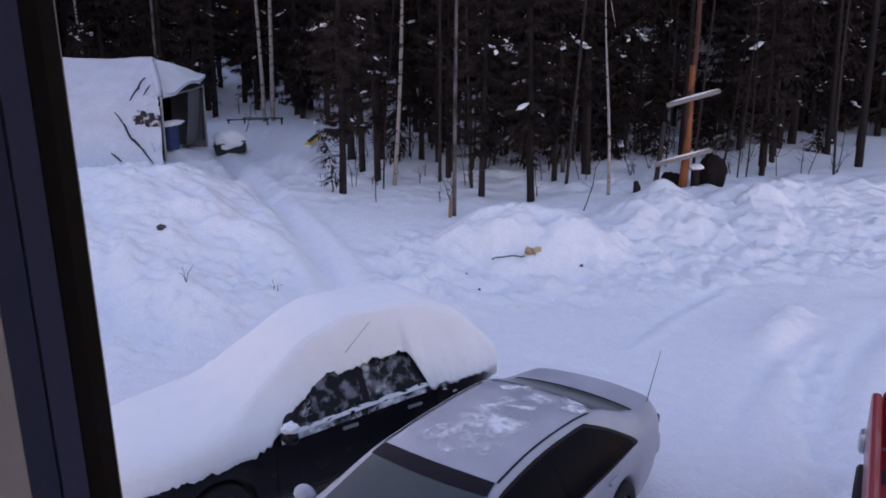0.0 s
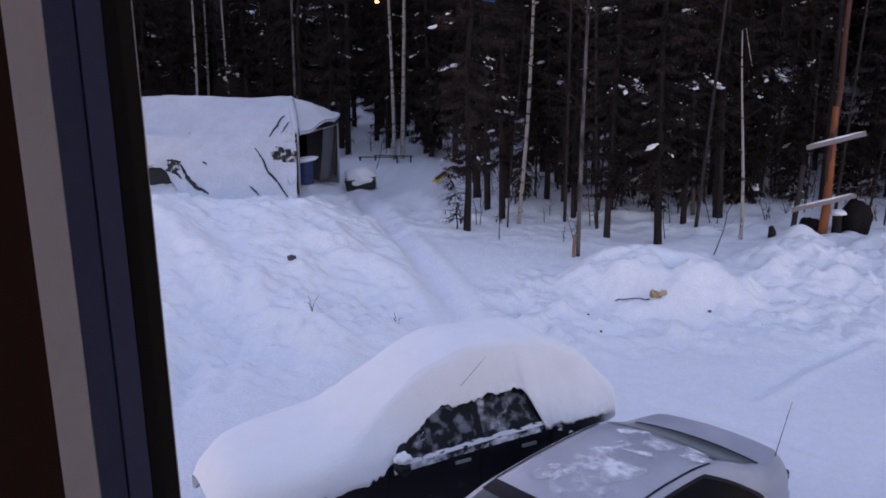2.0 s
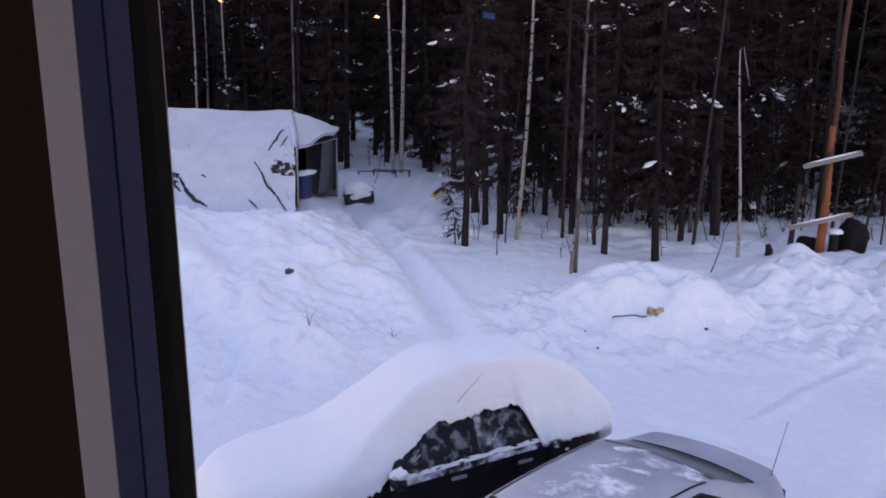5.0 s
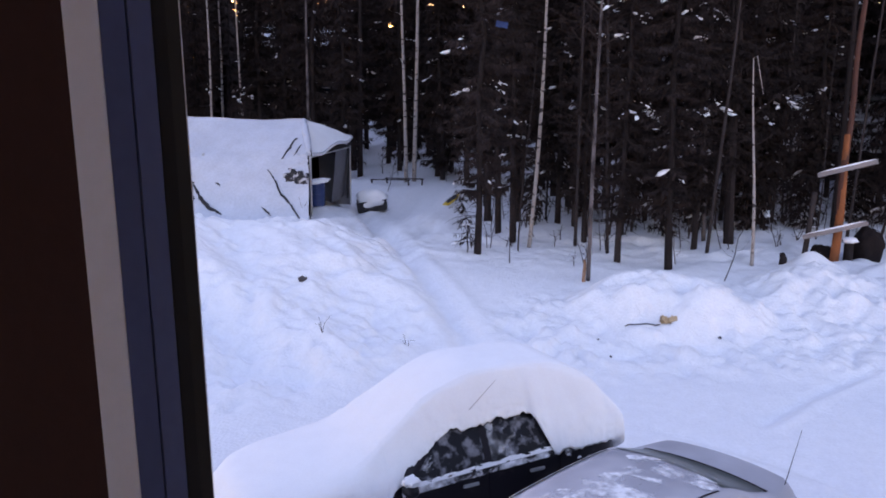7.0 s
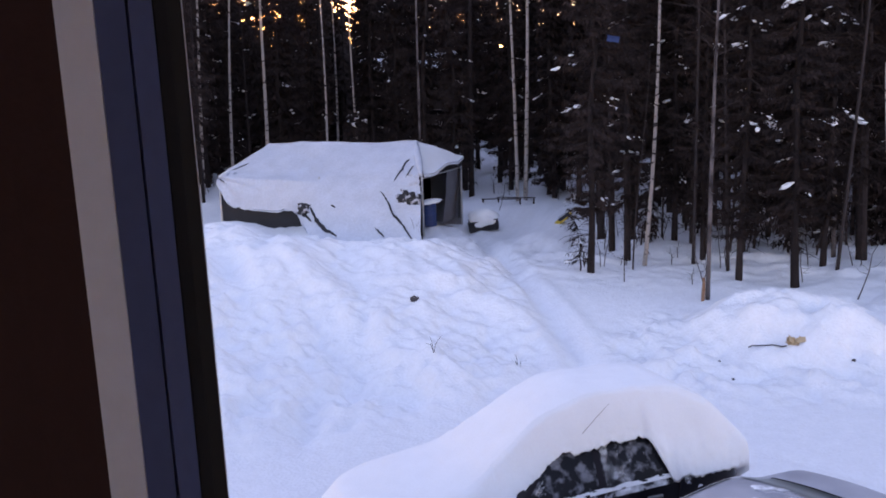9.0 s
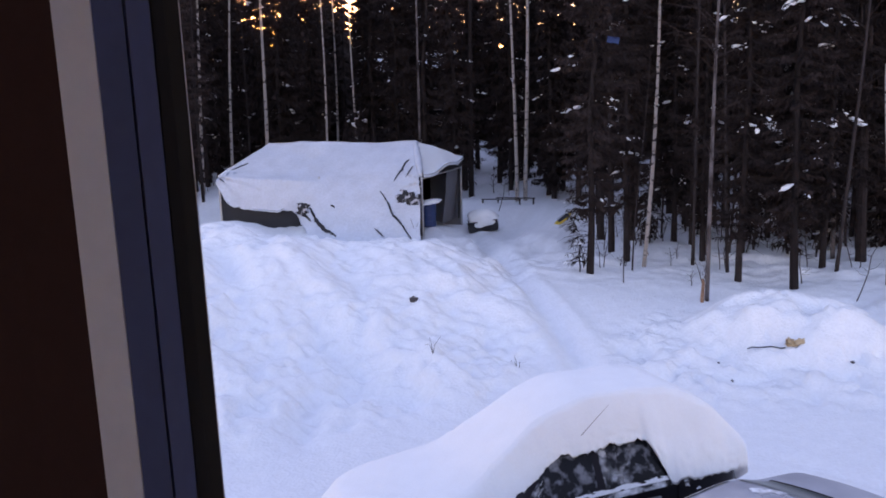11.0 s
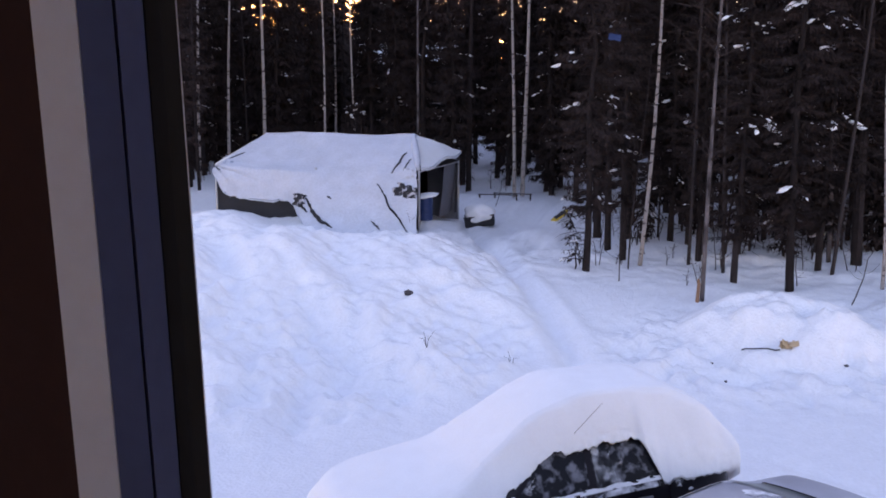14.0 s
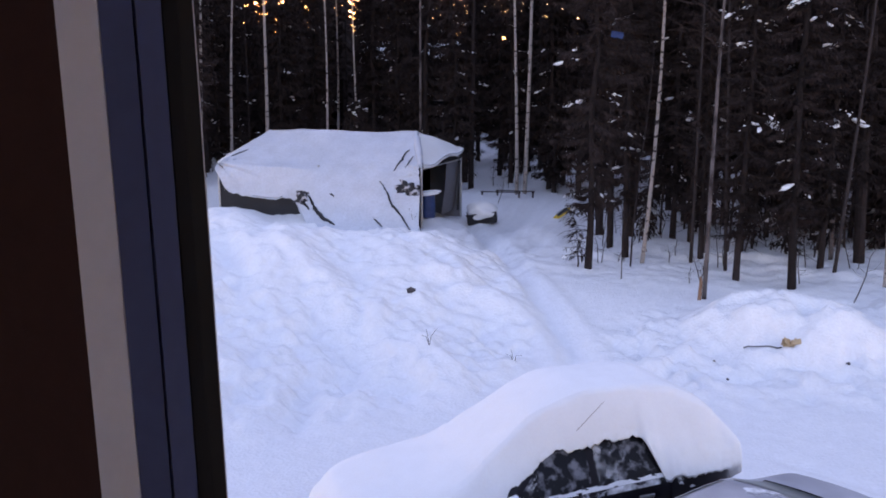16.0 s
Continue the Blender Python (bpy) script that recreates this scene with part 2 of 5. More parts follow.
def near_line(x, y, ax, ay, bx, by):
    """Distance across a line from a to b, and how far along it (0 to 1)."""
    dx, dy = bx - ax, by - ay
    ln = math.hypot(dx, dy)
    t = ((x - ax) * dx + (y - ay) * dy) / ln ** 2
    return ((x - ax) * dy - (y - ay) * dx) / ln, t


def trail_x(y):
    return -1.72 - (y - 14.08) * 0.432 + 0.08 * np.sin(y * 0.9)


def height(x, y):
    x, y = np.asarray(x, float), np.asarray(y, float)
    z = 0.55 * S((y - 13) / 7) + 0.02 * np.clip(y - 20, 0, 60)
    # the broad snow hill beside the cars, cut by the trodden trail
    q = (x + 3.2) * -0.75 + (y - 11) * 0.66
    d = trail_x(y) - x
    hill = 1.05 * S(q / 9) * S(d / 2.4 + 0.12) * (1 - 0.6 * S((y - 18.5) / 4)) * (1 - 0.85 * S((-x - 18) / 14))
    z = z + hill
    on_hill = S(hill / 0.14 + 0.1 * S((-x - 2.5) / 1.5) * S((y - 9) / 2))
    fade = S((y - 12.5) / 1.5) * (1 - S((y - 27) / 3))
    z = z - 0.20 * np.exp(-((x - trail_x(y)) / 0.25) ** 2) * fade * (0.75 + 0.25 * vnoise(x * 3, y * 3, 5))
    z = z + 0.07 * np.exp(-((np.abs(x - trail_x(y)) - 0.55) / 0.22) ** 2) * fade
    # soft hollows running down the hill
    z = z + on_hill * (0.24 * fbm(x * 0.62 + y * 0.5, y * 0.22 - x * 0.15, 3, 3) + 0.085 * fbm(x * 1.5 + y * 1.0, y * 0.9 - x * 0.5, 3, 8) + (0.05 + 0.05 * S((16.5 - y) / 3)) * fbm(x * 3.4 + y * 0.6, y * 3.2 - x * 0.4, 2, 9) - (0.03 + 0.055 * S((17.5 - y) / 4)) * np.clip(fbm(x * 5.6 - y * 1.4, y * 4.2 + x, 2, 12), 0, 1))
    # a scooped hollow above a flat facet, and a long soft furrow down the hill
    for ax, ay, bx, by, depth, wide in ((-5.6, 16.75, -3.5, 17.95, 0.17, 0.30), (-8.9, 13.5, -5.2, 11.1, 0.15, 0.35), (-9.6, 15.2, -6.6, 12.4, 0.10, 0.40)):
        c, t = near_line(x, y, ax, ay, bx, by)
        z = z - depth * np.exp(-(c / wide) ** 2) * S(t / 0.2) * S((1 - t) / 0.2)
    # lower ground before the tent's open corner
    z = z - 0.36 * S((x + 12.5) / 3) * (1 - S((x + 6.2) / 1.6)) * S((y - 19.6) / 2.6) * (1 - S((y - 28) / 4))
    # ploughed mound and the bank that runs on from it
    r = ((x - 1.75) / 1.75) ** 2 + ((y - 16.7) / 1.15) ** 2
    dome = np.exp(-r ** 2.2)
    z = z + (0.72 - 0.13 * np.exp(-((y - 17.0) / 0.6) ** 2)) * dome * (1 + 0.22 * fbm(x * 1.9, y * 1.9, 4, 11))
    z = z - 0.50 * np.exp(-((x - 1.28) / 0.60) ** 2 - ((y - 15.92) / 0.26) ** 2) * (1 + 0.3 * fbm(x * 3, y * 3, 2, 14))
    yb = 17.6 + 0.42 * (x - 3.2)
    right = S((x - 3.3) / 1.2)
    z = z + right * 0.30 * np.exp(-((y - yb) / 1.1) ** 2) * (1 + 0.8 * fbm(x * 0.8, y * 0.8, 2, 21))
    z = z + 0.32 * np.exp(-(((x - 5.3) / 0.45) ** 2 + ((y - 20.3) / 0.4) ** 2))
    # trampled, lumpy strip in front of the bank
    lump = S((x + 2.2) / 1.5) * S((y - 12.6 - 0.25 * np.clip(x, 0, 20)) / 1.6) * (1 - S((y - yb - 0.2) / 2.0))
    z = z + lump * (1 - 0.35 * S(dome * 1.6)) * (0.09 * fbm(x * 1.5, y * 1.5, 4, 31) + 0.12 * np.clip(fbm(x * 3.1 + y * 1.2, y * 2.4, 3, 33), -0.25, 1.0) - 0.10 * np.clip(fbm(x * 4.6 - y, y * 3.6, 2, 35), 0.1, 1.0))
    z = z - 0.22 * np.exp(-(((x - 2.7) / 0.17) ** 2 + ((y - 15.72) / 0.14) ** 2)) - 0.14 * np.exp(-(((x - 3.1) / 0.10) ** 2 + ((y - 15.85) / 0.10) ** 2)) - 0.12 * np.exp(-(((x - 0.45) / 0.12) ** 2 + ((y - 15.75) / 0.12) ** 2))
    # driveway: ruts, a scraped ridge, boot prints
    drive = S((x - 0.2) / 1.0) * (1 - S((y - 13.5 - 0.25 * np.clip(x, 0, 20)) / 1.2)) * S((y - 3) / 2)
    for ax, ay, bx, by, depth, wide in ((2.5, 11.6, 5.4, 14.66, 0.07, 0.10), (1.0, 11.6, 3.6, 9.6, 0.05, 0.16), (3.3, 9.0, 6.0, 12.6, 0.05, 0.14), (4.6, 9.2, 7.4, 12.9, 0.06, 0.16)):
        c, t = near_line(x, y, ax, ay, bx, by)
        c = c + 0.25 * np.sin(t * 2.6)
        z = z - depth * np.exp(-(c / wide) ** 2) * S(t / 0.15) * S((1 - t) / 0.15)
        z = z + depth * 0.5 * np.exp(-((c - 2.2 * wide) / wide) ** 2) * S(t / 0.15) * S((1 - t) / 0.15)
    c, t = near_line(x, y, 4.7, 11.6, 5.9, 13.3)
    z = z + 0.22 * np.exp(-(c / 0.26) ** 2) * S(t / 0.3) * S((1.1 - t) / 0.2) * (1 + 0.5 * fbm(x * 3, y * 3, 2, 41))
    z = z + drive * (0.016 * fbm(x * 1.6, y * 1.6, 4, 51) + 0.04 * np.clip(fbm(x * 0.9, y * 0.9, 3, 53) - 0.1, 0, 1) * S((x - 3) / 1.5))
    for k in range(26):
        py = 7.4 + 0.17 * k
        px = 4.4 + 0.36 * (py - 8.8) + 0.22 * math.sin(k * 2.3)
        z = z - 0.12 * np.exp(-(((x - px) / 0.12) ** 2 + ((y - py) / 0.15) ** 2)) * S((x - 2.2) / 0.3)
    # forest floor
    wood = S((y - 18) / 4)
    z = z + wood * (0.13 * fbm(x * 0.7, y * 0.7, 3, 61) + 0.06 * fbm(x * 2.2, y * 2.2, 3, 63))
    # gentle rise far behind the trees
    z = z + 3.0 * S((y - 60) / 120)
    return z


def H(x, y):
    return float(height(np.array([x]), np.array([y]))[0])


def spaced(lo, hi, step, far, grow=1.18):
    a = list(np.arange(lo, hi + step / 2, step))
    for end, sign in ((a[-1], 1), (a[0], -1)):
        s, v, extra = step, end, []
        while abs(v) < far:
            s *= grow
            v += sign * s
            extra.append(v)
        a = a + extra if sign > 0 else extra[::-1] + a
    return np.array(a)


gx, gy = spaced(-12.5, 9, 0.06, 600), spaced(7.5, 22.5, 0.06, 600)
XX, YY = np.meshgrid(gx, gy)
ZZ = height(XX.ravel(), YY.ravel())
nx, ny = len(gx), len(gy)
gv = np.column_stack([XX.ravel(), YY.ravel(), ZZ])
ii = np.arange(nx * ny).reshape(ny, nx)
gf = np.column_stack([ii[:-1, :-1].ravel(), ii[:-1, 1:].ravel(), ii[1:, 1:].ravel(), ii[1:, :-1].ravel()])
me = bpy.data.meshes.new("ground")
me.from_pydata(gv.tolist(), [], gf.tolist())
me.materials.append(M_SNOW)
me.polygons.foreach_set("use_smooth", [True] * len(me.polygons))
tagged(new("ground", me), "deep snow over a yard, trampled and ploughed, bluish at dusk", "snow", kind="structure")


# ---- the house that the window belongs to ----
tagged(new("wall_north", boxes("wall_north", M_SIDING, ((-4.5, 0.60, -0.3), (-0.46, 0.74, 6.1)), ((1.25, 0.60, -0.3), (4.5, 0.74, 6.1)), ((-0.46, 0.60, -0.3), (1.25, 0.74, 4.0)), ((-0.46, 0.60, 5.7), (1.25, 0.74, 6.1)))), "grey outer house wall with a window opening", "wall", kind="structure")
tagged(new("wall_lining", boxes("wall_lining", M_ROOMWALL, ((-4.3, 0.53, 3.2), (-0.352, 0.596, 5.9)), ((1.152, 0.53, 3.2), (4.3, 0.596, 5.9)), ((-0.352, 0.53, 3.2), (1.152, 0.596, 3.93)), ((-0.352, 0.53, 5.77), (1.152, 0.596, 5.9)))), "dark brown inside wall beside the window", "wall", kind="structure")
tagged(new("wall_east", boxes("wall_east", M_ROOMPALE, ((4.3, -2.6, -0.3), (4.5, 0.596, 6.1)))), "plain painted room wall", "wall", kind="structure")
tagged(new("wall_west", boxes("wall_west", M_ROOMPALE, ((-4.5, -2.6, -0.3), (-4.3, 0.596, 6.1)))), "plain painted room wall", "wall", kind="structure")
# unseen opening, added and sized to brighten the window casing from behind
tagged(new("wall_south", boxes("wall_south", M_ROOMPALE, ((-4.5, -2.8, -0.3), (4.5, -2.604, 4.0)), ((-4.5, -2.8, 5.6), (4.5, -2.604, 6.1)), ((-4.5, -2.8, 4.0), (-1.05, -2.604, 5.6)), ((1.05, -2.8, 4.0), (4.5, -2.604, 5.6)))), "plain unseen room wall with an opening added to let in light", "wall", kind="structure")
tagged(new("floor", boxes("floor", M_FLOOR, ((-4.296, -2.6, 3.0), (4.296, 0.526, 3.2)))), "wooden room floor", "floor", kind="structure")
tagged(new("ceiling", boxes("ceiling", M_ROOMPALE, ((-4.296, -2.6, 5.9), (4.296, 0.596, 6.09)))), "plain painted ceiling", "ceiling", kind="structure")
tagged(new("roof", boxes("roof", M_SNOW_SOFT, ((-4.7, -3.0, 6.104), (4.7, 0.9, 6.4)), bevel=0.08)), "flat snow-covered house roof", "roof", kind="structure")

win = thing("window_1", "open window with white casing and slate-blue frame", "window", pose(0, 0, 0), kind="structure")


def jamb_strip(name, mat, a, b, label, back=0.035):
    """One face of the window's jamb profile, from a to b in plan, on both sides of the opening and along head and sill."""
    bm = bmesh.new()
    mid = 0.40
    for sgn in (1, -1):
        q = [a, b, (b[0] - back, b[1] + 0.03), (a[0] - back, a[1] + 0.03)]
        q = [(mid + sgn * (x - mid), y) for x, y in q]
        lo = [bm.verts.new((x, y, 3.94)) for x, y in q]
        hi = [bm.verts.new((x, y, 5.76)) for x, y in q]
        for k in range(4):
            bm.faces.new((lo[k], lo[(k + 1) % 4], hi[(k + 1) % 4], hi[k]))
        bm.faces.new(lo)
        bm.faces.new(hi)
    for zc, sgn in ((3.90, 1), (5.80, -1)):
        za, zb = zc + sgn * (a[0] + 0.42) , zc + sgn * (b[0] + 0.42)
        box(bm, (b[0] + 0.30, a[1], min(za, zb)), (2 * mid - b[0] - 0.30, a[1] + 0.02, max(za, zb)))
    part(name, from_bm(name, bm, mat), win, label)


# white strip paints the daylight highlight along the frame's outer edge
jamb_strip("seal_edge", M_CASING, (-0.2706, 0.5050), (-0.2717, 0.5054), "thin pale strip standing in for the lit edge")
jamb_strip("gasket", M_GASKET, (-0.2718, 0.5054), (-0.2820, 0.5062), "dark rubber seal")
jamb_strip("gasket", M_GASKET, (-0.2822, 0.5064), (-0.2946, 0.5110), "dark rubber seal")
jamb_strip("inner_frame", M_SASH, (-0.2948, 0.5098), (-0.3134, 0.5122), "slate-blue inner frame")
jamb_strip("groove", M_GASKET, (-0.3135, 0.5150), (-0.3152, 0.5150), "dark seam")
jamb_strip("window_frame", M_SASH, (-0.3153, 0.5115), (-0.3279, 0.4990), "slate-blue window frame")
jamb_strip("casing", M_CASING, (-0.3281, 0.4982), (-0.3495, 0.4894), "white window casing", 0.0)
jamb_strip("trim_board", M_ROOMWALL, (-0.3497, 0.4990), (-0.4110, 0.5050), "dark brown trim board", 0.0)
# the old frame leans a little out of plumb
win.matrix_basis = Matrix.Translation((-0.30, 0.50, 4.71)) @ Matrix.Rotation(radians(-1.1), 4, "Y") @ Matrix.Translation((0.30, -0.50, -4.71))


# ---- cars ----
def curve1(xs, zs):
    xs, zs = np.array(xs, float), np.array(zs, float)
    # smooth interpolation through the stations (monotone cubic)
    d = np.diff(zs) / np.diff(xs)
    t = np.zeros_like(zs)
    t[0], t[-1] = d[0], d[-1]
    for k in range(1, len(zs) - 1):
        t[k] = 0 if d[k - 1] * d[k] <= 0 else 2 * d[k - 1] * d[k] / (d[k - 1] + d[k])

    def f(x):
        k = int(np.clip(np.searchsorted(xs, x) - 1, 0, len(xs) - 2))
        h = xs[k + 1] - xs[k]
        u = min(max((x - xs[k]) / h, 0), 1)
        return ((2 * u ** 3 - 3 * u ** 2 + 1) * zs[k] + (u ** 3 - 2 * u ** 2 + u) * h * t[k] + (-2 * u ** 3 + 3 * u ** 2) * zs[k + 1] + (u ** 3 - u ** 2) * h * t[k + 1])
    return f


class CarShape:
    """Body surface of a car: x ahead, y to its left, z up."""

    def __init__(self, top, belt, wide, tail, nose, wheels, wheel_r, taper=0.62, crown=0.05, sill=0.24):
        self.top, self.belt, self.wide = curve1(*zip(*top)), curve1(*zip(*belt)), curve1(*zip(*wide))
        self.tail, self.nose, self.wheels, self.wr, self.taper, self.crown, self.sill = tail, nose, wheels, wheel_r, taper, crown, sill

    def rail(self, x):
        zt, zb, wb = self.top(x), min(self.belt(x), self.top(x) - 0.02), self.wide(x)
        up = max(zt - zb - self.crown, 0.0)
        return max(wb - 0.03 - self.taper * up, 0.3), zt - self.crown * (0.6 + 0.4 * min(up / 0.3, 1))

    def roof_point(self, x, f):
        """f: -1 to 1 across the top between the rails."""
        w, zr = self.rail(x)
        return Vector((x, f * w, zr + (self.top(x) - zr) * (1 - abs(f) ** 2.2)))

    def side_point(self, x, v, left=1):
        """v: 0 at the belt, 1 at the rail."""
        w, zr = self.rail(x)
        zb, wb = min(self.belt(x), self.top(x) - 0.02), self.wide(x)
        bulge = 0.025 * math.sin(math.pi * v)
        return Vector((x, left * (wb + (w - wb) * v + bulge), zb + (zr - zb) * v))

    def low(self, x):
        z = self.sill + 0.10 * max(0, (abs(x - (self.tail + self.nose) / 2) - (self.nose - self.tail) * 0.40) / 0.5)
        for xw in self.wheels:
            r = self.wr + 0.055
            if abs(x - xw) < r:
                z = max(z, self.wr + math.sqrt(r * r - (x - xw) ** 2) - 0.02)
        return z

    def ring(self, x):
        half = [self.roof_point(x, f) for f in (0, 0.25, 0.5, 0.75, 0.92, 1.0)]
        half += [self.side_point(x, v) for v in (0.85, 0.6, 0.3, 0.06, 0.0)]
        wb, zb, lo = self.wide(x), min(self.belt(x), self.top(x) - 0.02), self.low(x)
        for u, dw in ((0.12, 0.012), (0.4, 0.02), (0.7, 0.005), (0.9, -0.01), (1.0, -0.04)):
            half.append(Vector((x, wb + dw, zb + (lo - zb) * u)))
        half.append(Vector((x, wb * 0.5, lo + 0.01)))
        mirror = [Vector((p.x, -p.y, p.z)) for p in half[1:]]
        return half + mirror[::-1]

    def body(self, name, mat, steps=96):
        xs = list(np.linspace(self.tail, self.nose, steps))
        vs, fs = [], []
        for x in xs:
            vs += self.ring(x)
        n = len(vs) // steps
        for i in range(steps - 1):
            for k in range(n):
                fs.append((i * n + k, (i + 1) * n + k, (i + 1) * n + (k + 1) % n, i * n + (k + 1) % n))
        fs.append(tuple(range(n)))
        fs.append(tuple(range((steps - 1) * n, steps * n))[::-1])
        return mesh(name, vs, fs, mat, True)

    def patch(self, name, mat, fn, nu, nv, off, outside=None, keep=None):
        """A sheet laid off metres outside the body over fn(u, v), u and v from 0 to 1."""
        grid = [[fn(i / nu, j / nv) for j in range(nv + 1)] for i in range(nu + 1)]
        vs, idx = [], {}
        for i in range(nu + 1):
            for j in range(nv + 1):
                a = grid[min(i + 1, nu)][j] - grid[max(i - 1, 0)][j]
                b = grid[i][min(j + 1, nv)] - grid[i][max(j - 1, 0)]
                nrm = a.cross(b).normalized()
                if nrm.dot(grid[i][j] - Vector((grid[i][j].x * 0.7, 0, 0.6))) < 0:
                    nrm = -nrm
                vs.append(grid[i][j] + nrm * off)
        fs = []
        for i in range(nu):
            for j in range(nv):
                if keep is None or keep((i + 0.5) / nu, (j + 0.5) / nv):
                    q = i * (nv + 1) + j
                    fs.append((q, q + nv + 1, q + nv + 2, q + 1))
        return mesh(name, vs, fs, mat, True)

    def side_pane(self, name, mat, x0b, x1b, x0t, x1t, v0, v1, left, off=0.006):
        def fn(u, v):
            x = (x0b + (x1b - x0b) * u) * (1 - v) + (x0t + (x1t - x0t) * u) * v
            return self.side_point(x, v0 + (v1 - v0) * v, left)
        def rounded(u, v):
            a, b = max(0.10 - min(u, 1 - u), 0) / 0.10, max(0.22 - min(v, 1 - v), 0) / 0.22
            return a * a + b * b < 1.0
        return self.patch(name, mat, fn, 48, 24, off, keep=rounded)

    def top_pane(self, name, mat, x0, x1, f0, f1, off=0.006, bow=0.0, keep=None, nu=16, nv=20):
        def fn(u, v):
            f = -1 + 2 * v
            return self.roof_point(x0 + (x1 - x0) * u + bow * (1 - f * f), f * (f0 + (f1 - f0) * u))
        return self.patch(name, mat, fn, nu, nv, off, keep=keep)


def wheel(parent, x, y, r, width=0.2):
    side = 1 if y > 0 else -1
    vs, fs = [], []
    prof = [(0.60, 0.5), (0.66, 0.52), (0.9, 0.5), (0.985, 0.42), (1.0, 0.25), (1.0, -0.25), (0.985, -0.42), (0.9, -0.5), (0.60, -0.5)]
    seg = 28
    for k in range(seg):
        a = 2 * math.pi * k / seg
        for pr, pw in prof:
            vs.append(Vector((r * pr * math.cos(a), pw * width, r * pr * math.sin(a))))
    n = len(prof)
    for k in range(seg):
        for j in range(n - 1):
            fs.append((k * n + j, k * n + j + 1, ((k + 1) % seg) * n + j + 1, ((k + 1) % seg) * n + j))
    w = thing_part("wheel", parent, pose(x, y, r))
    part("tyre", mesh("tyre", vs, fs, M_RUBBER, True), w)
    bm = bmesh.new()
    bmesh.ops.create_cone(bm, cap_ends=True, segments=24, radius1=r * 0.61, radius2=r * 0.58, depth=width * 0.6, matrix=Matrix.Rotation(radians(90), 4, "X"))
    for k in range(5):
        box(bm, (-0.03, side * width * 0.30 - 0.01, 0.03), (0.03, side * width * 0.30 + 0.02, r * 0.56), 0.006, Matrix.Rotation(2 * math.pi * k / 5, 4, "Y"))
    part("rim", from_bm("rim", bm, M_RIM), w)


def thing_part(name, parent, m, label=""):
    ob = new(name, None)
    ob.parent = parent
    ob.matrix_basis = m
    return tagged(ob, label)


def car_mirror(parent, x, y, z, mat, snow=False):
    bm = bmesh.new()
    bmesh.ops.create_uvsphere(bm, u_segments=14, v_segments=10, radius=1)
    for v in bm.verts:
        v.co = Vector((v.co.x * (0.06 if v.co.x < 0 else 0.10), v.co.y * 0.11, v.co.z * 0.075))
    box(bm, (-0.02, -0.17 if y > 0 else 0.06, -0.05), (0.03, -0.06 if y > 0 else 0.17, -0.02), 0.008)
    ob = part("wing_mirror", from_bm("wing_mirror", bm, mat, True), parent)
    ob.matrix_basis = pose(x, y, z)


def rod(name, a, b, r0, r1, mat, parent, sag=0.0, label="", n=6):
    a, b = Vector(a), Vector(b)
    pts = [a.lerp(b, k / n) + Vector((0, 0, sag * math.sin(math.pi * k / n))) for k in range(n + 1)]
    v, f = tube_arrays(pts, [r0 + (r1 - r0) * k / n for k in range(n + 1)], 6)
    return part(name, mesh(name, v, f, mat, True), parent, label)


# silver sedan
SED = CarShape(
    top=[(-2.66, 0.80), (-2.62, 1.02), (-2.48, 1.10), (-2.05, 1.125), (-1.3, 1.39), (-0.9, 1.44), (-0.4, 1.455), (0.28, 1.415), (1.12, 1.03), (1.3, 0.985), (2.0, 0.86), (2.25, 0.74), (2.34, 0.6)],
    belt=[(-2.66, 0.72), (-2.4, 0.90), (-1.9, 0.945), (0.0, 0.93), (1.1, 0.90), (2.0, 0.76), (2.34, 0.55)],
    wide=[(-2.66, 0.60), (-2.54, 0.74), (-2.3, 0.80), (-1.8, 0.865), (-1.0, 0.895), (1.0, 0.895), (1.8, 0.85), (2.15, 0.74), (2.34, 0.55)],
    tail=-2.66, nose=2.34, wheels=(-1.42, 1.36), wheel_r=0.32)
sedan = thing("sedan", "silver four-door sedan dusted with frost and thin snow", "car", pose(0.077, 6.29, 0.0, 0, 0, 233.8), group="cars in the yard")
body = part("body", SED.body("body", M_SILVER), sedan)
part("windscreen", SED.top_pane("windscreen", M_GLASS_FROST, 1.10, 0.42, 0.90, 0.90, 0.006, bow=0.06), sedan, "frosted greenish windscreen")
part("sun_strip", SED.top_pane("sun_strip", M_TRIM, 0.44, 0.29, 0.93, 0.93, 0.009, bow=0.06, nu=4), sedan, "dark band along the windscreen top")
part("rear_window", SED.top_pane("rear_window", M_GLASS_FROST, -2.00, -1.33, 0.86, 0.90, 0.006, bow=-0.05), sedan, "frosted rear window")
part("rear_seal", SED.top_pane("rear_seal", M_TRIM, -2.04, -1.98, 0.90, 0.89, 0.004, bow=-0.05, nu=3), sedan)
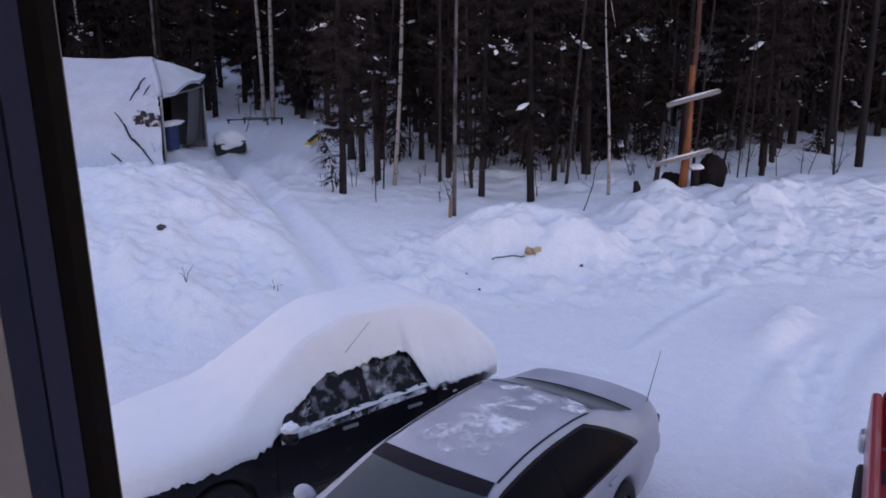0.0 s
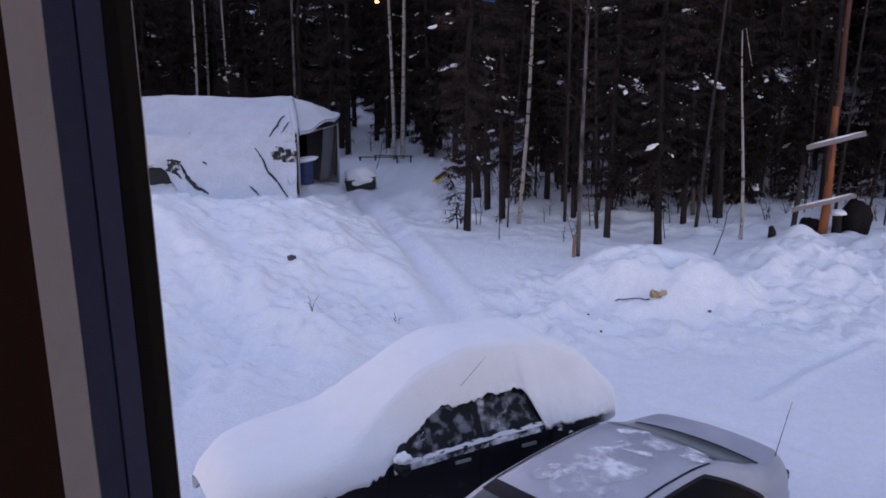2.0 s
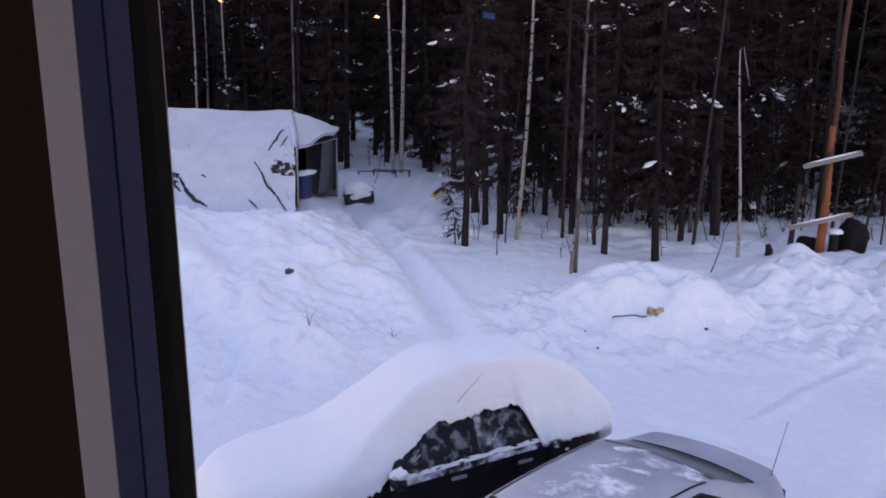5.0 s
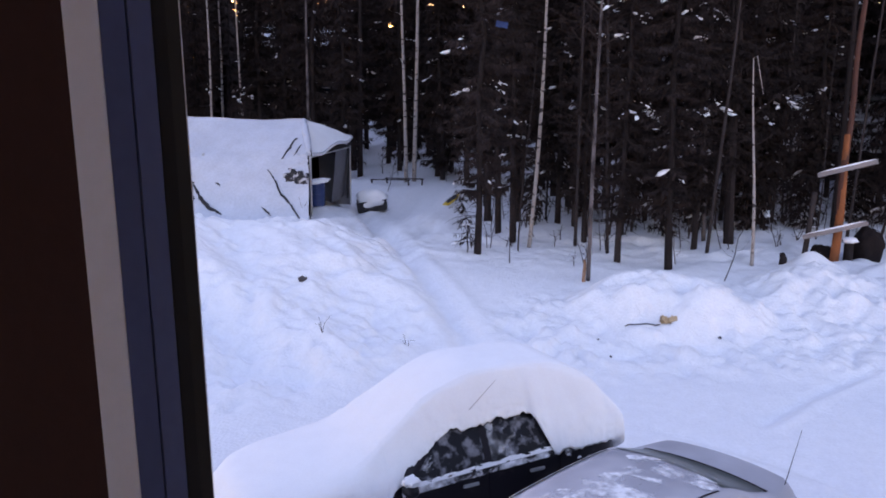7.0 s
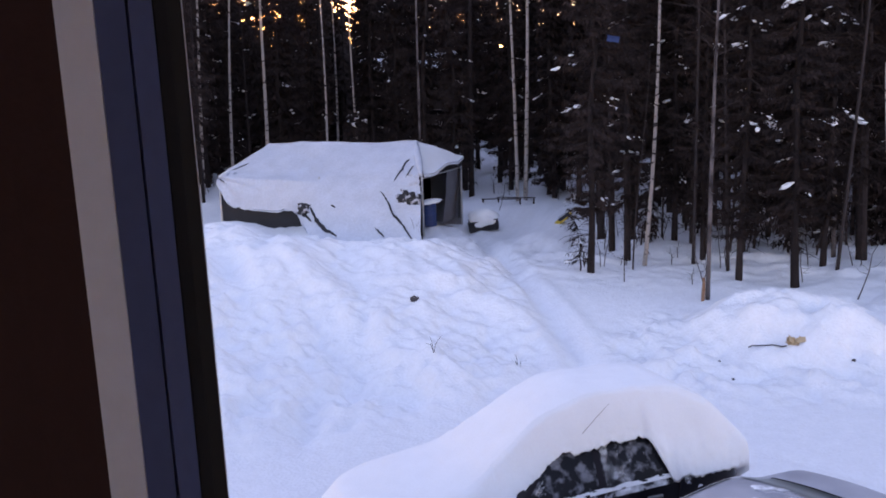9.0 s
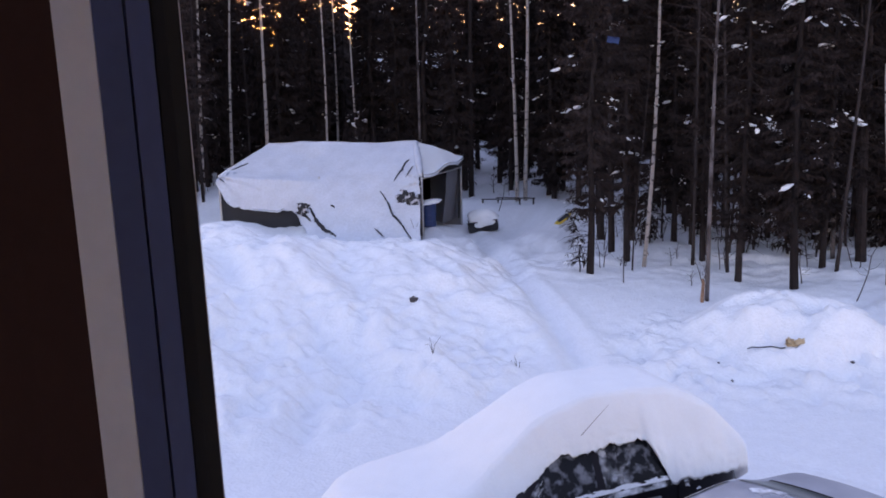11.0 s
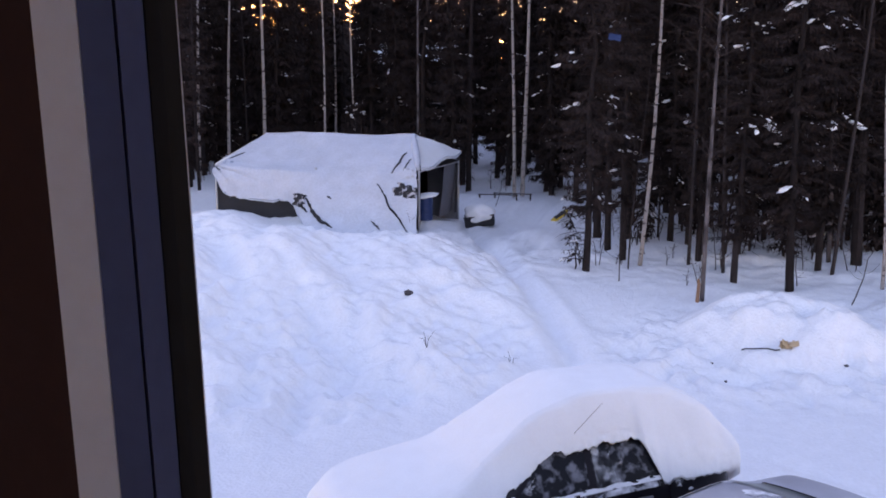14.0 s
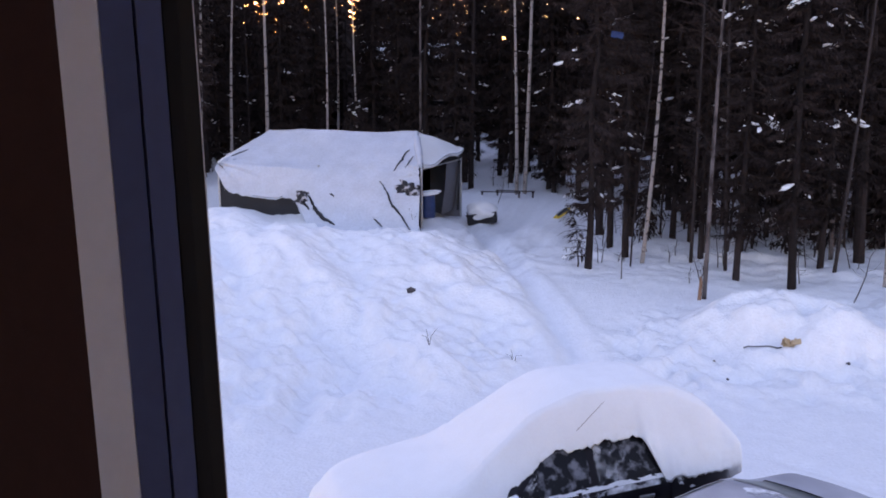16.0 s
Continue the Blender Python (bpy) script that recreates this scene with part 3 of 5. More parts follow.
for sd in (1, -1):
    def glass_arch(x_rear, x_front, lo, hi, s=sd):
        def fn(u, v):
            xr = x_rear(v)
            return SED.side_point(xr + (x_front(v) - xr) * u, lo + (hi - lo) * v, s)
        return fn
    part("side_window", SED.patch("side_window", M_GLASS, glass_arch(lambda v: -0.362, lambda v: 0.86 - 0.52 * v ** 1.2, 0.07, 0.88), 30, 16, 0.007), sedan, "dark side window")
    part("side_window", SED.patch("side_window", M_GLASS, glass_arch(lambda v: -1.62 + 0.62 * v ** 1.9, lambda v: -0.368, 0.07, 0.88), 30, 16, 0.007), sedan, "dark side window")
    part("window_seal", SED.patch("window_seal", M_TRIM, glass_arch(lambda v: -1.72 + 0.68 * v ** 1.9, lambda v: 0.95 - 0.56 * v ** 1.2, 0.02, 0.93), 40, 16, 0.003), sedan)

    def strip(u, v, s=sd):
        return SED.roof_point(-1.22 + 1.50 * u, s * (0.93 + 0.035 * v))
    part("roof_moulding", SED.patch("roof_moulding", M_TRIM, strip, 20, 2, 0.006), sedan, "dark roof gutter strip")
    for xa in (-1.12, 0.0):
        bm = bmesh.new()
        box(bm, (xa - 0.1, sd * 0.915 - 0.012, 0.83), (xa + 0.1, sd * 0.915 + 0.022, 0.865), 0.01)
        part("door_handle", from_bm("door_handle", bm, M_SILVER), sedan)
    for xa in (-1.42, 1.36):
        wheel(sedan, xa, sd * 0.79, 0.32)
    car_mirror(sedan, 0.80, sd * 1.0, 0.98, M_SILVER)
    bm = bmesh.new()
    box(bm, (-2.60, sd * 0.62 - 0.12, 0.74), (-2.40, sd * 0.62 + 0.125, 0.86), 0.03)
    part("tail_light", from_bm("tail_light", bm, M_TAIL), sedan, "red tail light")
    bm = bmesh.new()
    box(bm, (2.02, sd * 0.60 - 0.16, 0.60), (2.24, sd * 0.60 + 0.14, 0.72), 0.03)
    part("headlight", from_bm("headlight", bm, M_AMBER), sedan)
    for xs in (-0.35, 0.85):
        bm = bmesh.new()
        box(bm, (xs - 0.004, sd * 0.905 - 0.006, 0.34), (xs + 0.004, sd * 0.905 + 0.012, 0.90), 0.0)
        part("door_seam", from_bm("door_seam", bm, M_TRIM), sedan)
bm = bmesh.new()
box(bm, (-2.70, -0.74, 0.36), (-2.50, 0.74, 0.62), 0.06)
part("rear_bumper", from_bm("rear_bumper", bm, M_SILVER, True), sedan)
bm = bmesh.new()
box(bm, (2.2, -0.7, 0.30), (2.40, 0.7, 0.55), 0.06)
part("front_bumper", from_bm("front_bumper", bm, M_SILVER, True), sedan)
rod("aerial", (-2.32, 0.66, 0.93), (-2.48, 0.74, 1.60), 0.005, 0.002, M_TRIM, sedan, label="thin whip aerial")
bm = bmesh.new()
box(bm, (-2.36, 0.63, 0.90), (-2.28, 0.69, 0.945), 0.01)
part("aerial_base", from_bm("aerial_base", bm, M_TRIM), sedan)


def on_roof(cu, cv, ru, rv, thr, seed):
    def keep(u, v):
        e = ((u - cu) / ru) ** 2 + ((v - cv) / rv) ** 2
        return 1 - e + 0.9 * noise.noise(Vector((u * 7, v * 5 + u * 4, seed))) + 0.45 * noise.noise(Vector((u * 14 + v * 10, v * 9, seed))) + 0.15 * noise.noise(Vector((u * 40, v * 30, seed))) > thr
    return keep


snow_patch = part("roof_snow", SED.top_pane("roof_snow", M_DUST, -1.25, 0.22, 0.9, 0.9, 0.007, keep=on_roof(0.60, 0.56, 0.36, 0.28, -0.1, 3.1), nu=150, nv=120), sedan, "thin windblown snow patch")
part("roof_snow", SED.top_pane("roof_snow", M_DUST, -1.42, 0.22, 0.9, 0.9, 0.007, keep=on_roof(0.13, 0.62, 0.13, 0.42, 0.1, 9.4), nu=150, nv=120), sedan, "thin windblown snow patch")
part("roof_snow", SED.top_pane("roof_snow", M_DUST, -1.25, 0.22, 0.9, 0.9, 0.007, keep=on_roof(0.80, 0.28, 0.16, 0.14, 0.6, 5.7), nu=150, nv=120), sedan, "thin windblown snow patch")

# black hatchback under deep snow
HAT = CarShape(
    top=[(-2.10, 0.75), (-2.06, 0.98), (-1.92, 1.16), (-1.62, 1.36), (-1.2, 1.42), (-0.5, 1.44), (0.12, 1.40), (0.98, 1.03), (1.2, 0.98), (1.85, 0.86), (2.05, 0.74), (2.14, 0.58)],
    belt=[(-2.10, 0.70), (-1.9, 0.96), (-1.2, 0.97), (0.0, 0.93), (0.9, 0.88), (1.8, 0.74), (2.14, 0.52)],
    wide=[(-2.10, 0.60), (-1.95, 0.72), (-1.6, 0.77), (-0.8, 0.80), (0.9, 0.80), (1.6, 0.76), (1.95, 0.66), (2.14, 0.50)],
    tail=-2.10, nose=2.14, wheels=(-1.25, 1.25), wheel_r=0.30, taper=0.56)
HATCH_POSE = pose(-1.58, 8.33, 0.0, 0, 0, 216.9)
hatch = thing("hatchback", "black hatchback buried under a thick cap of snow", "car", HATCH_POSE, group="cars in the yard")
part("body", HAT.body("body", M_BLACKCAR), hatch)
part("windscreen", HAT.top_pane("windscreen", M_GLASS, 0.95, 0.2, 0.9, 0.9), hatch)
part("rear_window", HAT.top_pane("rear_window", M_GLASS, -2.0, -1.66, 0.8, 0.85), hatch)
for sd in (1, -1):
    part("window_seal", HAT.side_pane("window_seal", M_TRIM, -1.14, 0.74, -1.02, 0.18, 0.02, 0.95, sd, 0.003), hatch)
    part("side_window", HAT.side_pane("side_window", M_GLASS_SNOWY, -0.30, 0.62, -0.32, 0.14, 0.08, 0.9, sd), hatch, "side window dusted with snow")
    part("side_window", HAT.side_pane("side_window", M_GLASS_SNOWY, -1.10, -0.36, -0.98, -0.38, 0.08, 0.9, sd), hatch, "side window dusted with snow")

    def frost(seed, lean, thr):
        def keep(u, v):
            n = noise.noise(Vector((u * 6, v * 4, seed))) + 0.6 * noise.noise(Vector((u * 17, v * 12, seed)))
            return n + lean(u, v) > thr
        return keep

    def pane_fn(x0b, x1b, x0t, x1t, s=sd):
        return lambda u, v: HAT.side_point((x0b + (x1b - x0b) * u) * (1 - v) + (x0t + (x1t - x0t) * u) * v, 0.06 + 0.84 * v, s)
    part("window_frost", HAT.patch("window_frost", M_FROST, pane_fn(-1.08, -0.38, -0.96, -0.40), 60, 40, 0.010, keep=frost(3.3, lambda u, v: 1.5 * (u - 0.5) + 0.9 * (0.28 - v), 0.05)), hatch, "powder snow clinging to the glass")
    part("window_frost", HAT.patch("window_frost", M_FROST, pane_fn(-0.28, 0.60, -0.30, 0.12), 60, 40, 0.010, keep=frost(7.1, lambda u, v: 1.2 * (u - 0.75) + 1.6 * (0.20 - v), 0.12)), hatch, "powder snow clinging to the glass")
    part("door_pillar", HAT.patch("door_pillar", M_TRIM, pane_fn(-0.375, -0.295, -0.385, -0.325), 4, 12, 0.012), hatch, "black pillar between the windows")
    part("ledge_snow", HAT.patch("ledge_snow", M_SNOW_SOFT, lambda u, v, s=sd: HAT.side_point(-1.18 + 1.80 * u, 0.015 + (0.10 + 0.04 * noise.noise(Vector((u * 14, 2, 0)))) * v, s), 90, 5, 0.013, keep=lambda u, v: noise.noise(Vector((u * 16, v * 2.5, 5))) > -0.28), hatch, "snow lying along the window ledge")
    for xa in (-0.92, -0.12):
        bm = bmesh.new()
        box(bm, (xa - 0.09, sd * 0.815 - 0.012, 0.795), (xa + 0.09, sd * 0.815 + 0.02, 0.83), 0.01)
        part("door_handle", from_bm("door_handle", bm, M_CHROME), hatch, "pale door handle")

    def ledge(u, v, s=sd):
        p = HAT.side_point(-1.2 + 1.85 * u, 0.0, s)
        return p + Vector((0, s * (0.012 + 0.02 * v), 0.012 - 0.055 * v))
    part("belt_moulding", HAT.patch("belt_moulding", M_DUST, ledge, 24, 2, 0.006), hatch, "pale moulding below the windows")
    for xa in (-1.25, 1.25):
        wheel(hatch, xa, sd * 0.71, 0.30, 0.18)
    car_mirror(hatch, 0.58, sd * 0.90, 0.96, M_BLACKCAR)
    bm = bmesh.new()
    box(bm, (-2.09, sd * 0.50 - 0.09, 0.66), (-1.98, sd * 0.50 + 0.08, 0.86), 0.02)
    part("tail_light", from_bm("tail_light", bm, M_TAIL), hatch)
    for xs in (-0.34, 0.70, -1.22):
        bm = bmesh.new()
        box(bm, (xs - 0.004, sd * 0.81 - 0.006, 0.34), (xs + 0.004, sd * 0.81 + 0.012, 0.93))
        part("door_seam", from_bm("door_seam", bm, M_TRIM), hatch)
part("clinging_snow", HAT.patch("clinging_snow", M_DUST, lambda u, v: HAT.side_point(-2.02 + 0.86 * u, -0.35 + 0.65 * v, 1), 60, 24, 0.022, keep=lambda u, v: 0.9 * (v - 0.35) + noise.noise(Vector((u * 8, v * 5, 1))) * 0.7 > 0), hatch, "powder snow clinging to the rear quarter")
rod("aerial", (-0.18, 0.655, 1.55), (-0.50, 0.62, 1.80), 0.003, 0.002, M_PLANK, hatch, label="short grey roof aerial")


SEC_T = (0, 0.2, 0.38, 0.5, 0.58, 0.66, 0.76, 0.88, 1.0)
SEC_Y = (0, 0.30, 0.53, 0.64, 0.70, 0.755, 0.84, 0.93, 1.0)
SEC_Z = (1.0, 0.995, 0.98, 0.955, 0.90, 0.77, 0.53, 0.26, 0.0)


def hatch_snow():
    top = curve1([-2.26, -2.18, -2.0, -1.7, -1.2, -0.4, 0.1, 0.55, 0.95, 1.2, 1.75, 2.05, 2.22, 2.30], [0.92, 1.20, 1.42, 1.67, 1.86, 1.88, 1.74, 1.47, 1.24, 1.175, 1.11, 1.05, 0.92, 0.72])
    edge_l = curve1([-2.26, -2.1, -1.7, -1.16, -1.06, -0.92, 0.0, 0.3, 0.58, 0.72, 0.9, 1.5, 2.0, 2.30], [0.80, 0.90, 0.93, 0.93, 1.10, 1.37, 1.34, 1.20, 1.02, 0.92, 0.83, 0.78, 0.70, 0.60])
    wide_l = curve1([-2.26, -2.1, -1.5, -1.14, -1.0, -0.9, 0.0, 0.5, 0.72, 0.95, 1.7, 2.05, 2.30], [0.60, 0.74, 0.81, 0.82, 0.72, 0.61, 0.61, 0.70, 0.82, 0.83, 0.81, 0.71, 0.46])
    xs = np.linspace(-2.26, 2.30, 230)
    vs, fs, n = [], [], 120
    for x in xs:
        zt, el, wl = top(x), edge_l(x), wide_l(x)
        wt_ = 0.64 + 0.14 * float(S((-1.2 - x) / 0.7)) + 0.15 * float(S((x - 0.2) / 0.55))
        jag = 0.04 * noise.noise(Vector((x * 9, 1.7, 0))) + 0.035 * noise.noise(Vector((x * 23, 5.2, 0)))
        wr, er = HAT.wide(min(max(x, -2.1), 2.14)) + 0.05, el - 0.12
        for k in range(n + 1):
            s = -1 + 2 * k / n
            wide_here, edge_here = (wl, el) if s > 0 else (wr, er)
            wide_here = wt_ + (wide_here - wt_) * float(S((abs(s) - 0.5) / 0.5)) if -1.9 < x < 0.75 else wide_here
            yf = float(np.interp(abs(s), SEC_T, SEC_Y))
            zf = float(np.interp(abs(s), SEC_T, SEC_Z))
            # rounder over the bonnet and at both ends
            a = abs(s) * math.pi / 2
            rd = max(float(S((x - 0.7) / 0.6)), float(S((-1.85 - x) / 0.3)))
            yf, zf = yf + (math.sin(a) ** 0.68 - yf) * rd, zf + (max(math.cos(a), 0) ** 0.40 - zf) * rd
            y = math.copysign(wide_here * yf, s)
            z = edge_here + (zt - edge_here) * zf
            p = Vector((x, y, z + jag * float(S((abs(s) - 0.92) / 0.08))))
            rough = 0.5 + 0.5 * (abs(s) > 0.7)
            q = noise.noise(p * 2.2) * 0.020 + noise.noise(p * 7.0) * 0.007 * rough + noise.noise(p * 19.0) * 0.009 * max(0.0, (abs(s) - 0.62) / 0.38)
            vs.append(p + Vector((0, math.copysign(q, s) if abs(s) > 0.6 else 0, q)))
    for i in range(len(xs) - 1):
        for k in range(n):
            a = i * (n + 1) + k
            fs.append((a, a + 1, a + n + 2, a + n + 1))
    # underside, inside the body
    o = len(vs)
    for x in xs:
        for s in (-1, 1):
            vs.append(Vector((x * 0.97, s * 0.45, max(top(x) - 0.45, 0.6))))
    for i in range(len(xs) - 1):
        a, b = i * (n + 1), o + 2 * i
        fs.append((a, a + n + 1, b + 2, b))
        fs.append((a + n, b + 1, b + 3, a + 2 * n + 1))
        fs.append((b, b + 2, b + 3, b + 1))
    return mesh("car_snow", vs, fs, M_SNOW_SOFT, True)


thing("car_snow", "thick rounded snow cap lying on the black hatchback", "snow", HATCH_POSE, me=hatch_snow())
bm = lumpy(0.085, 0.075, 0.05, 0.5, 2.0, 3)
m = HATCH_POSE @ pose(0.60, 0.92, 1.055)
thing("mirror_snow", "small clump of snow on a black wing mirror", "snow", m, me=from_bm("mirror_snow", bm, M_SNOW_SOFT, True))

# red pickup, only its rear corner shows
truck = thing("pickup_truck", "bright red pickup truck with an open load bed", "car", pose(3.90, 5.10, 0.0, 0, 0, 242.7), group="cars in the yard")
bm = bmesh.new()
box(bm, (-2.30, -0.90, 0.74), (0.0, -0.80, 1.30), 0.045)
box(bm, (-2.30, 0.80, 0.74), (0.0, 0.90, 1.30), 0.045)
box(bm, (-0.06, -0.82, 0.62), (0.0, 0.82, 1.34), 0.02)
box(bm, (-2.28, -0.82, 0.60), (-0.06, 0.82, 0.70), 0.02)
part("load_bed", from_bm("load_bed", bm, M_RED), truck)
part("tailgate", boxes("tailgate", M_RED, ((-2.37, -0.80, 0.70), (-2.305, 0.80, 1.29)), bevel=0.03), truck)
part("cab", boxes("cab", M_RED, ((0.02, -0.88, 0.5), (1.75, 0.88, 1.15)), ((0.10, -0.74, 1.15), (1.30, 0.74, 1.78)), bevel=0.06), truck)
part("bonnet", boxes("bonnet", M_RED, ((1.76, -0.88, 0.5), (3.0, 0.88, 1.08)), bevel=0.08), truck)
for sd in (1, -1):
    part("side_window", boxes("side_window", M_GLASS, ((0.2, sd * 0.742 - 0.01, 1.2), (1.2, sd * 0.742 + 0.01, 1.66)), bevel=0.004), truck)
    for xa in (-1.72, 2.1):
        wheel(truck, xa, sd * 0.82, 0.37, 0.26)
    part("tail_light", boxes("tail_light", M_TAIL, ((-2.36, sd * 0.84 - 0.04, 0.82), (-2.29, sd * 0.84 + 0.05, 1.15)), bevel=0.01), truck)
part("rear_bumper", boxes("rear_bumper", M_CHROME, ((-2.66, -0.95, 0.52), (-2.42, 0.95, 0.74)), bevel=0.05), truck, "pale steel rear bumper")


# ---- the snow-loaded tent ----
TX0, TX1, TY0, TY1, TG = -15.3, -8.2, 24.5, 28.9, 0.95
EAVE, RIDGE = 2.55, 3.55
tent = thing("shelter_tent", "sagging frame tent with dark walls, its roof loaded with snow", "tent", pose(0, 0, 0))


def sheet(name, mat, fn, nu, nv, thick=0.0):
    vs = [fn(i / nu, j / nv) for i in range(nu + 1) for j in range(nv + 1)]
    fs = [(i * (nv + 1) + j, (i + 1) * (nv + 1) + j, (i + 1) * (nv + 1) + j + 1, i * (nv + 1) + j + 1) for i in range(nu) for j in range(nv)]
    if thick:
        o = len(vs)
        vs += [Vector(v) - Vector((0, 0, thick)) for v in vs]
        fs += [tuple(i + o for i in f[::-1]) for f in fs]
        rim = [i * (nv + 1) for i in range(nu + 1)] + [nu * (nv + 1) + j for j in range(1, nv + 1)] + [i * (nv + 1) + nv for i in range(nu - 1, -1, -1)] + [j for j in range(nv - 1, 0, -1)]
        for a, b in zip(rim, rim[1:] + rim[:1]):
            fs.append((a, b, b + o, a + o))
    return mesh(name, vs, fs, mat, True)


def ridge_pt(u):
    return Vector((-14.55 + 5.5 * u, 26.65, RIDGE + 0.03 * math.sin(u * 7)))


def eave_pt(u, y=TY0):
    return Vector((TX0 + (TX1 - TX0) * u, y, EAVE - 0.12 * math.sin(math.pi * u)))


def wrinkle(p, a=0.05):
    return p + Vector((0, a * noise.noise(p * 1.7), a * noise.noise(p * 1.3 + Vector((5, 5, 5)))))


part("roof", sheet("roof", M_TARP_DARK, lambda u, v: wrinkle(ridge_pt(u).lerp(eave_pt(u), v) - Vector((0, 0, 0.10))), 40, 14, 0.02), tent, "dark roof canvas")
part("roof", sheet("roof", M_TARP_DARK, lambda u, v: wrinkle(ridge_pt(u).lerp(eave_pt(u, TY1), v) - Vector((0, 0, 0.10))), 40, 14, 0.02), tent, "dark roof canvas")
part("front_wall", sheet("front_wall", M_TARP_DARK, lambda u, v: wrinkle(Vector((TX0 + (TX1 - TX0) * u, TY0 + 0.02, EAVE - 0.2 + (TG - 0.45 - EAVE) * v))), 40, 10), tent, "black canvas side wall")
part("back_wall", sheet("back_wall", M_TARP_GREY, lambda u, v: wrinkle(Vector((TX0 + (TX1 - TX0) * u, TY1, EAVE - 0.02 + (TG - 0.45 - EAVE) * v))), 40, 10), tent, "grey canvas back wall")
part("end_wall", sheet("end_wall", M_TARP_DARK, lambda u, v: wrinkle(Vector((TX0 + 0.02, TY0 + (TY1 - TY0) * u, EAVE - 0.02 + (TG - 0.45 - EAVE) * v))), 20, 10), tent, "black canvas end wall")
part("end_flap", sheet("end_flap", M_TARP_GREY, lambda u, v: wrinkle(Vector((TX1 - 0.05 - 0.2 * v, TY1 - 1.5 * u, EAVE + 0.1 + (TG - 0.3 - EAVE) * v)), 0.08), 16, 14), tent, "grey canvas flap hanging at the open end")
part("end_flap", sheet("end_flap", M_TARP_DARK, lambda u, v: wrinkle(Vector((TX1 + 0.02 - 0.1 * v, TY1 + 0.1 - 0.35 * u, EAVE + 0.25 + (TG - 0.5 - EAVE) * v)), 0.08), 8, 14), tent, "black torn edge of the end flap")
part("gable_flap", sheet("gable_flap", M_TARP_DARK, lambda u, v: wrinkle(ridge_pt(1).lerp(Vector((TX1, TY0 + (TY1 - TY0) * u, EAVE + 0.1)), v) + Vector((0.02, 0, -0.08))), 20, 10), tent, "dark hip end of the roof")
for px, py in ((TX1, TY0), (TX1, TY1), (TX0, TY0), (TX0, TY1), (-11.7, TY0 + 0.08), (-11.7, TY1 - 0.08)):
    rod("post", (px, py, TG - 0.5), (px, py, EAVE + 0.05), 0.035, 0.035, M_STEEL, tent, label="pale tent pole")
rod("ridge_pole", ridge_pt(0) - Vector((0, 0, 0.16)), ridge_pt(1) - Vector((0, 0, 0.16)), 0.03, 0.03, M_STEEL, tent)
rod("eave_pole", (TX1, TY0, EAVE), (TX1, TY1, EAVE), 0.028, 0.028, M_STEEL, tent)
rod("hip_pole", ridge_pt(1) - Vector((0, 0, 0.1)), (TX1, TY0, EAVE), 0.028, 0.028, M_STEEL, tent)
rod("brace", (TX1 + 0.03, TY0 - 0.03, 2.32), (TX1 - 0.75, TY0 - 0.10, 2.22), 0.025, 0.025, M_STEEL, tent)


def snow_front(u, v):
    r, e = ridge_pt(u), eave_pt(u)
    k = float(S((u - 0.36) / 0.24))
    ground_edge = Vector((e.x + (0.2 + 0.22 * u ** 4) * k, TY0 - 1.5, 0.55))
    hang = Vector((e.x, TY0 - 0.12, 1.72 - 0.62 * u - 0.10 * math.sin(u * 9)))
    if u < 0.08:
        hang.z += 0.7 * (1 - u / 0.08) ** 2
    low = hang.lerp(ground_edge, k)
    if v < 0.55:
        p = r.lerp(e, v / 0.55)
        p.z -= 0.13 * math.sin(math.pi * v / 0.55) * math.sin(math.pi * u) ** 0.6
    else:
        w = (v - 0.55) / 0.45
        p = e.lerp(low, w)
        p.y -= (0.05 + 0.12 * k) * math.sin(math.pi * w)
        p.z += 0.12 * k * math.sin(math.pi * w)
    c = e + Vector((0.10 * u ** 6, -0.45, 0.22))
    bez = r * (1 - v) ** 2 + c * (2 * v * (1 - v)) + low * v ** 2
    p = p.lerp(bez, 0.85 * k)
    p += Vector((0, -0.03, 0.05))
    # folds fan out from the two corner poles
    f1, f2 = math.atan2(v - 0.52, u + 0.02), math.atan2(v - 0.50, 1.02 - u)
    near1, near2 = math.exp(-(u / 0.22) ** 2), math.exp(-((1 - u) / 0.2) ** 2)
    fold = 0.05 * near1 * math.sin(f1 * 11) + 0.06 * near2 * math.sin(f2 * 10) + 0.05 * noise.noise(Vector((u * 9 + v * 2, v * 3.0, 2)))
    jag = 0.07 * noise.noise(Vector((u * 34, 0, 0))) + 0.04 * noise.noise(Vector((u * 90, 3, 0))) if v > 0.96 else 0
    return wrinkle(p, 0.06) + Vector((0, fold, fold * 0.6 + jag))


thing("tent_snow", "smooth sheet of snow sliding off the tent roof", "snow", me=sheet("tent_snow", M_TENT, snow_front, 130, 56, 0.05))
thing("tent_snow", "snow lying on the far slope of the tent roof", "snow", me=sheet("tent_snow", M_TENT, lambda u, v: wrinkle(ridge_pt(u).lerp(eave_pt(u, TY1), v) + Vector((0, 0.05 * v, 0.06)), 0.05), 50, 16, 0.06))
thing("tent_snow", "snow lying on the hip end of the tent roof", "snow", me=sheet("tent_snow", M_SNOW_SOFT, lambda u, v: wrinkle((ridge_pt(1) + Vector((0.02, 0, 0.05))).lerp(Vector((TX1 + 0.08, TY0 + 0.02 + (TY1 - TY0 + 0.08) * u, EAVE + 0.12 + 0.26 * u - 0.03 * math.sin(u * 9))), 0.05 + 0.95 * v), 0.09), 30, 18, 0.10))
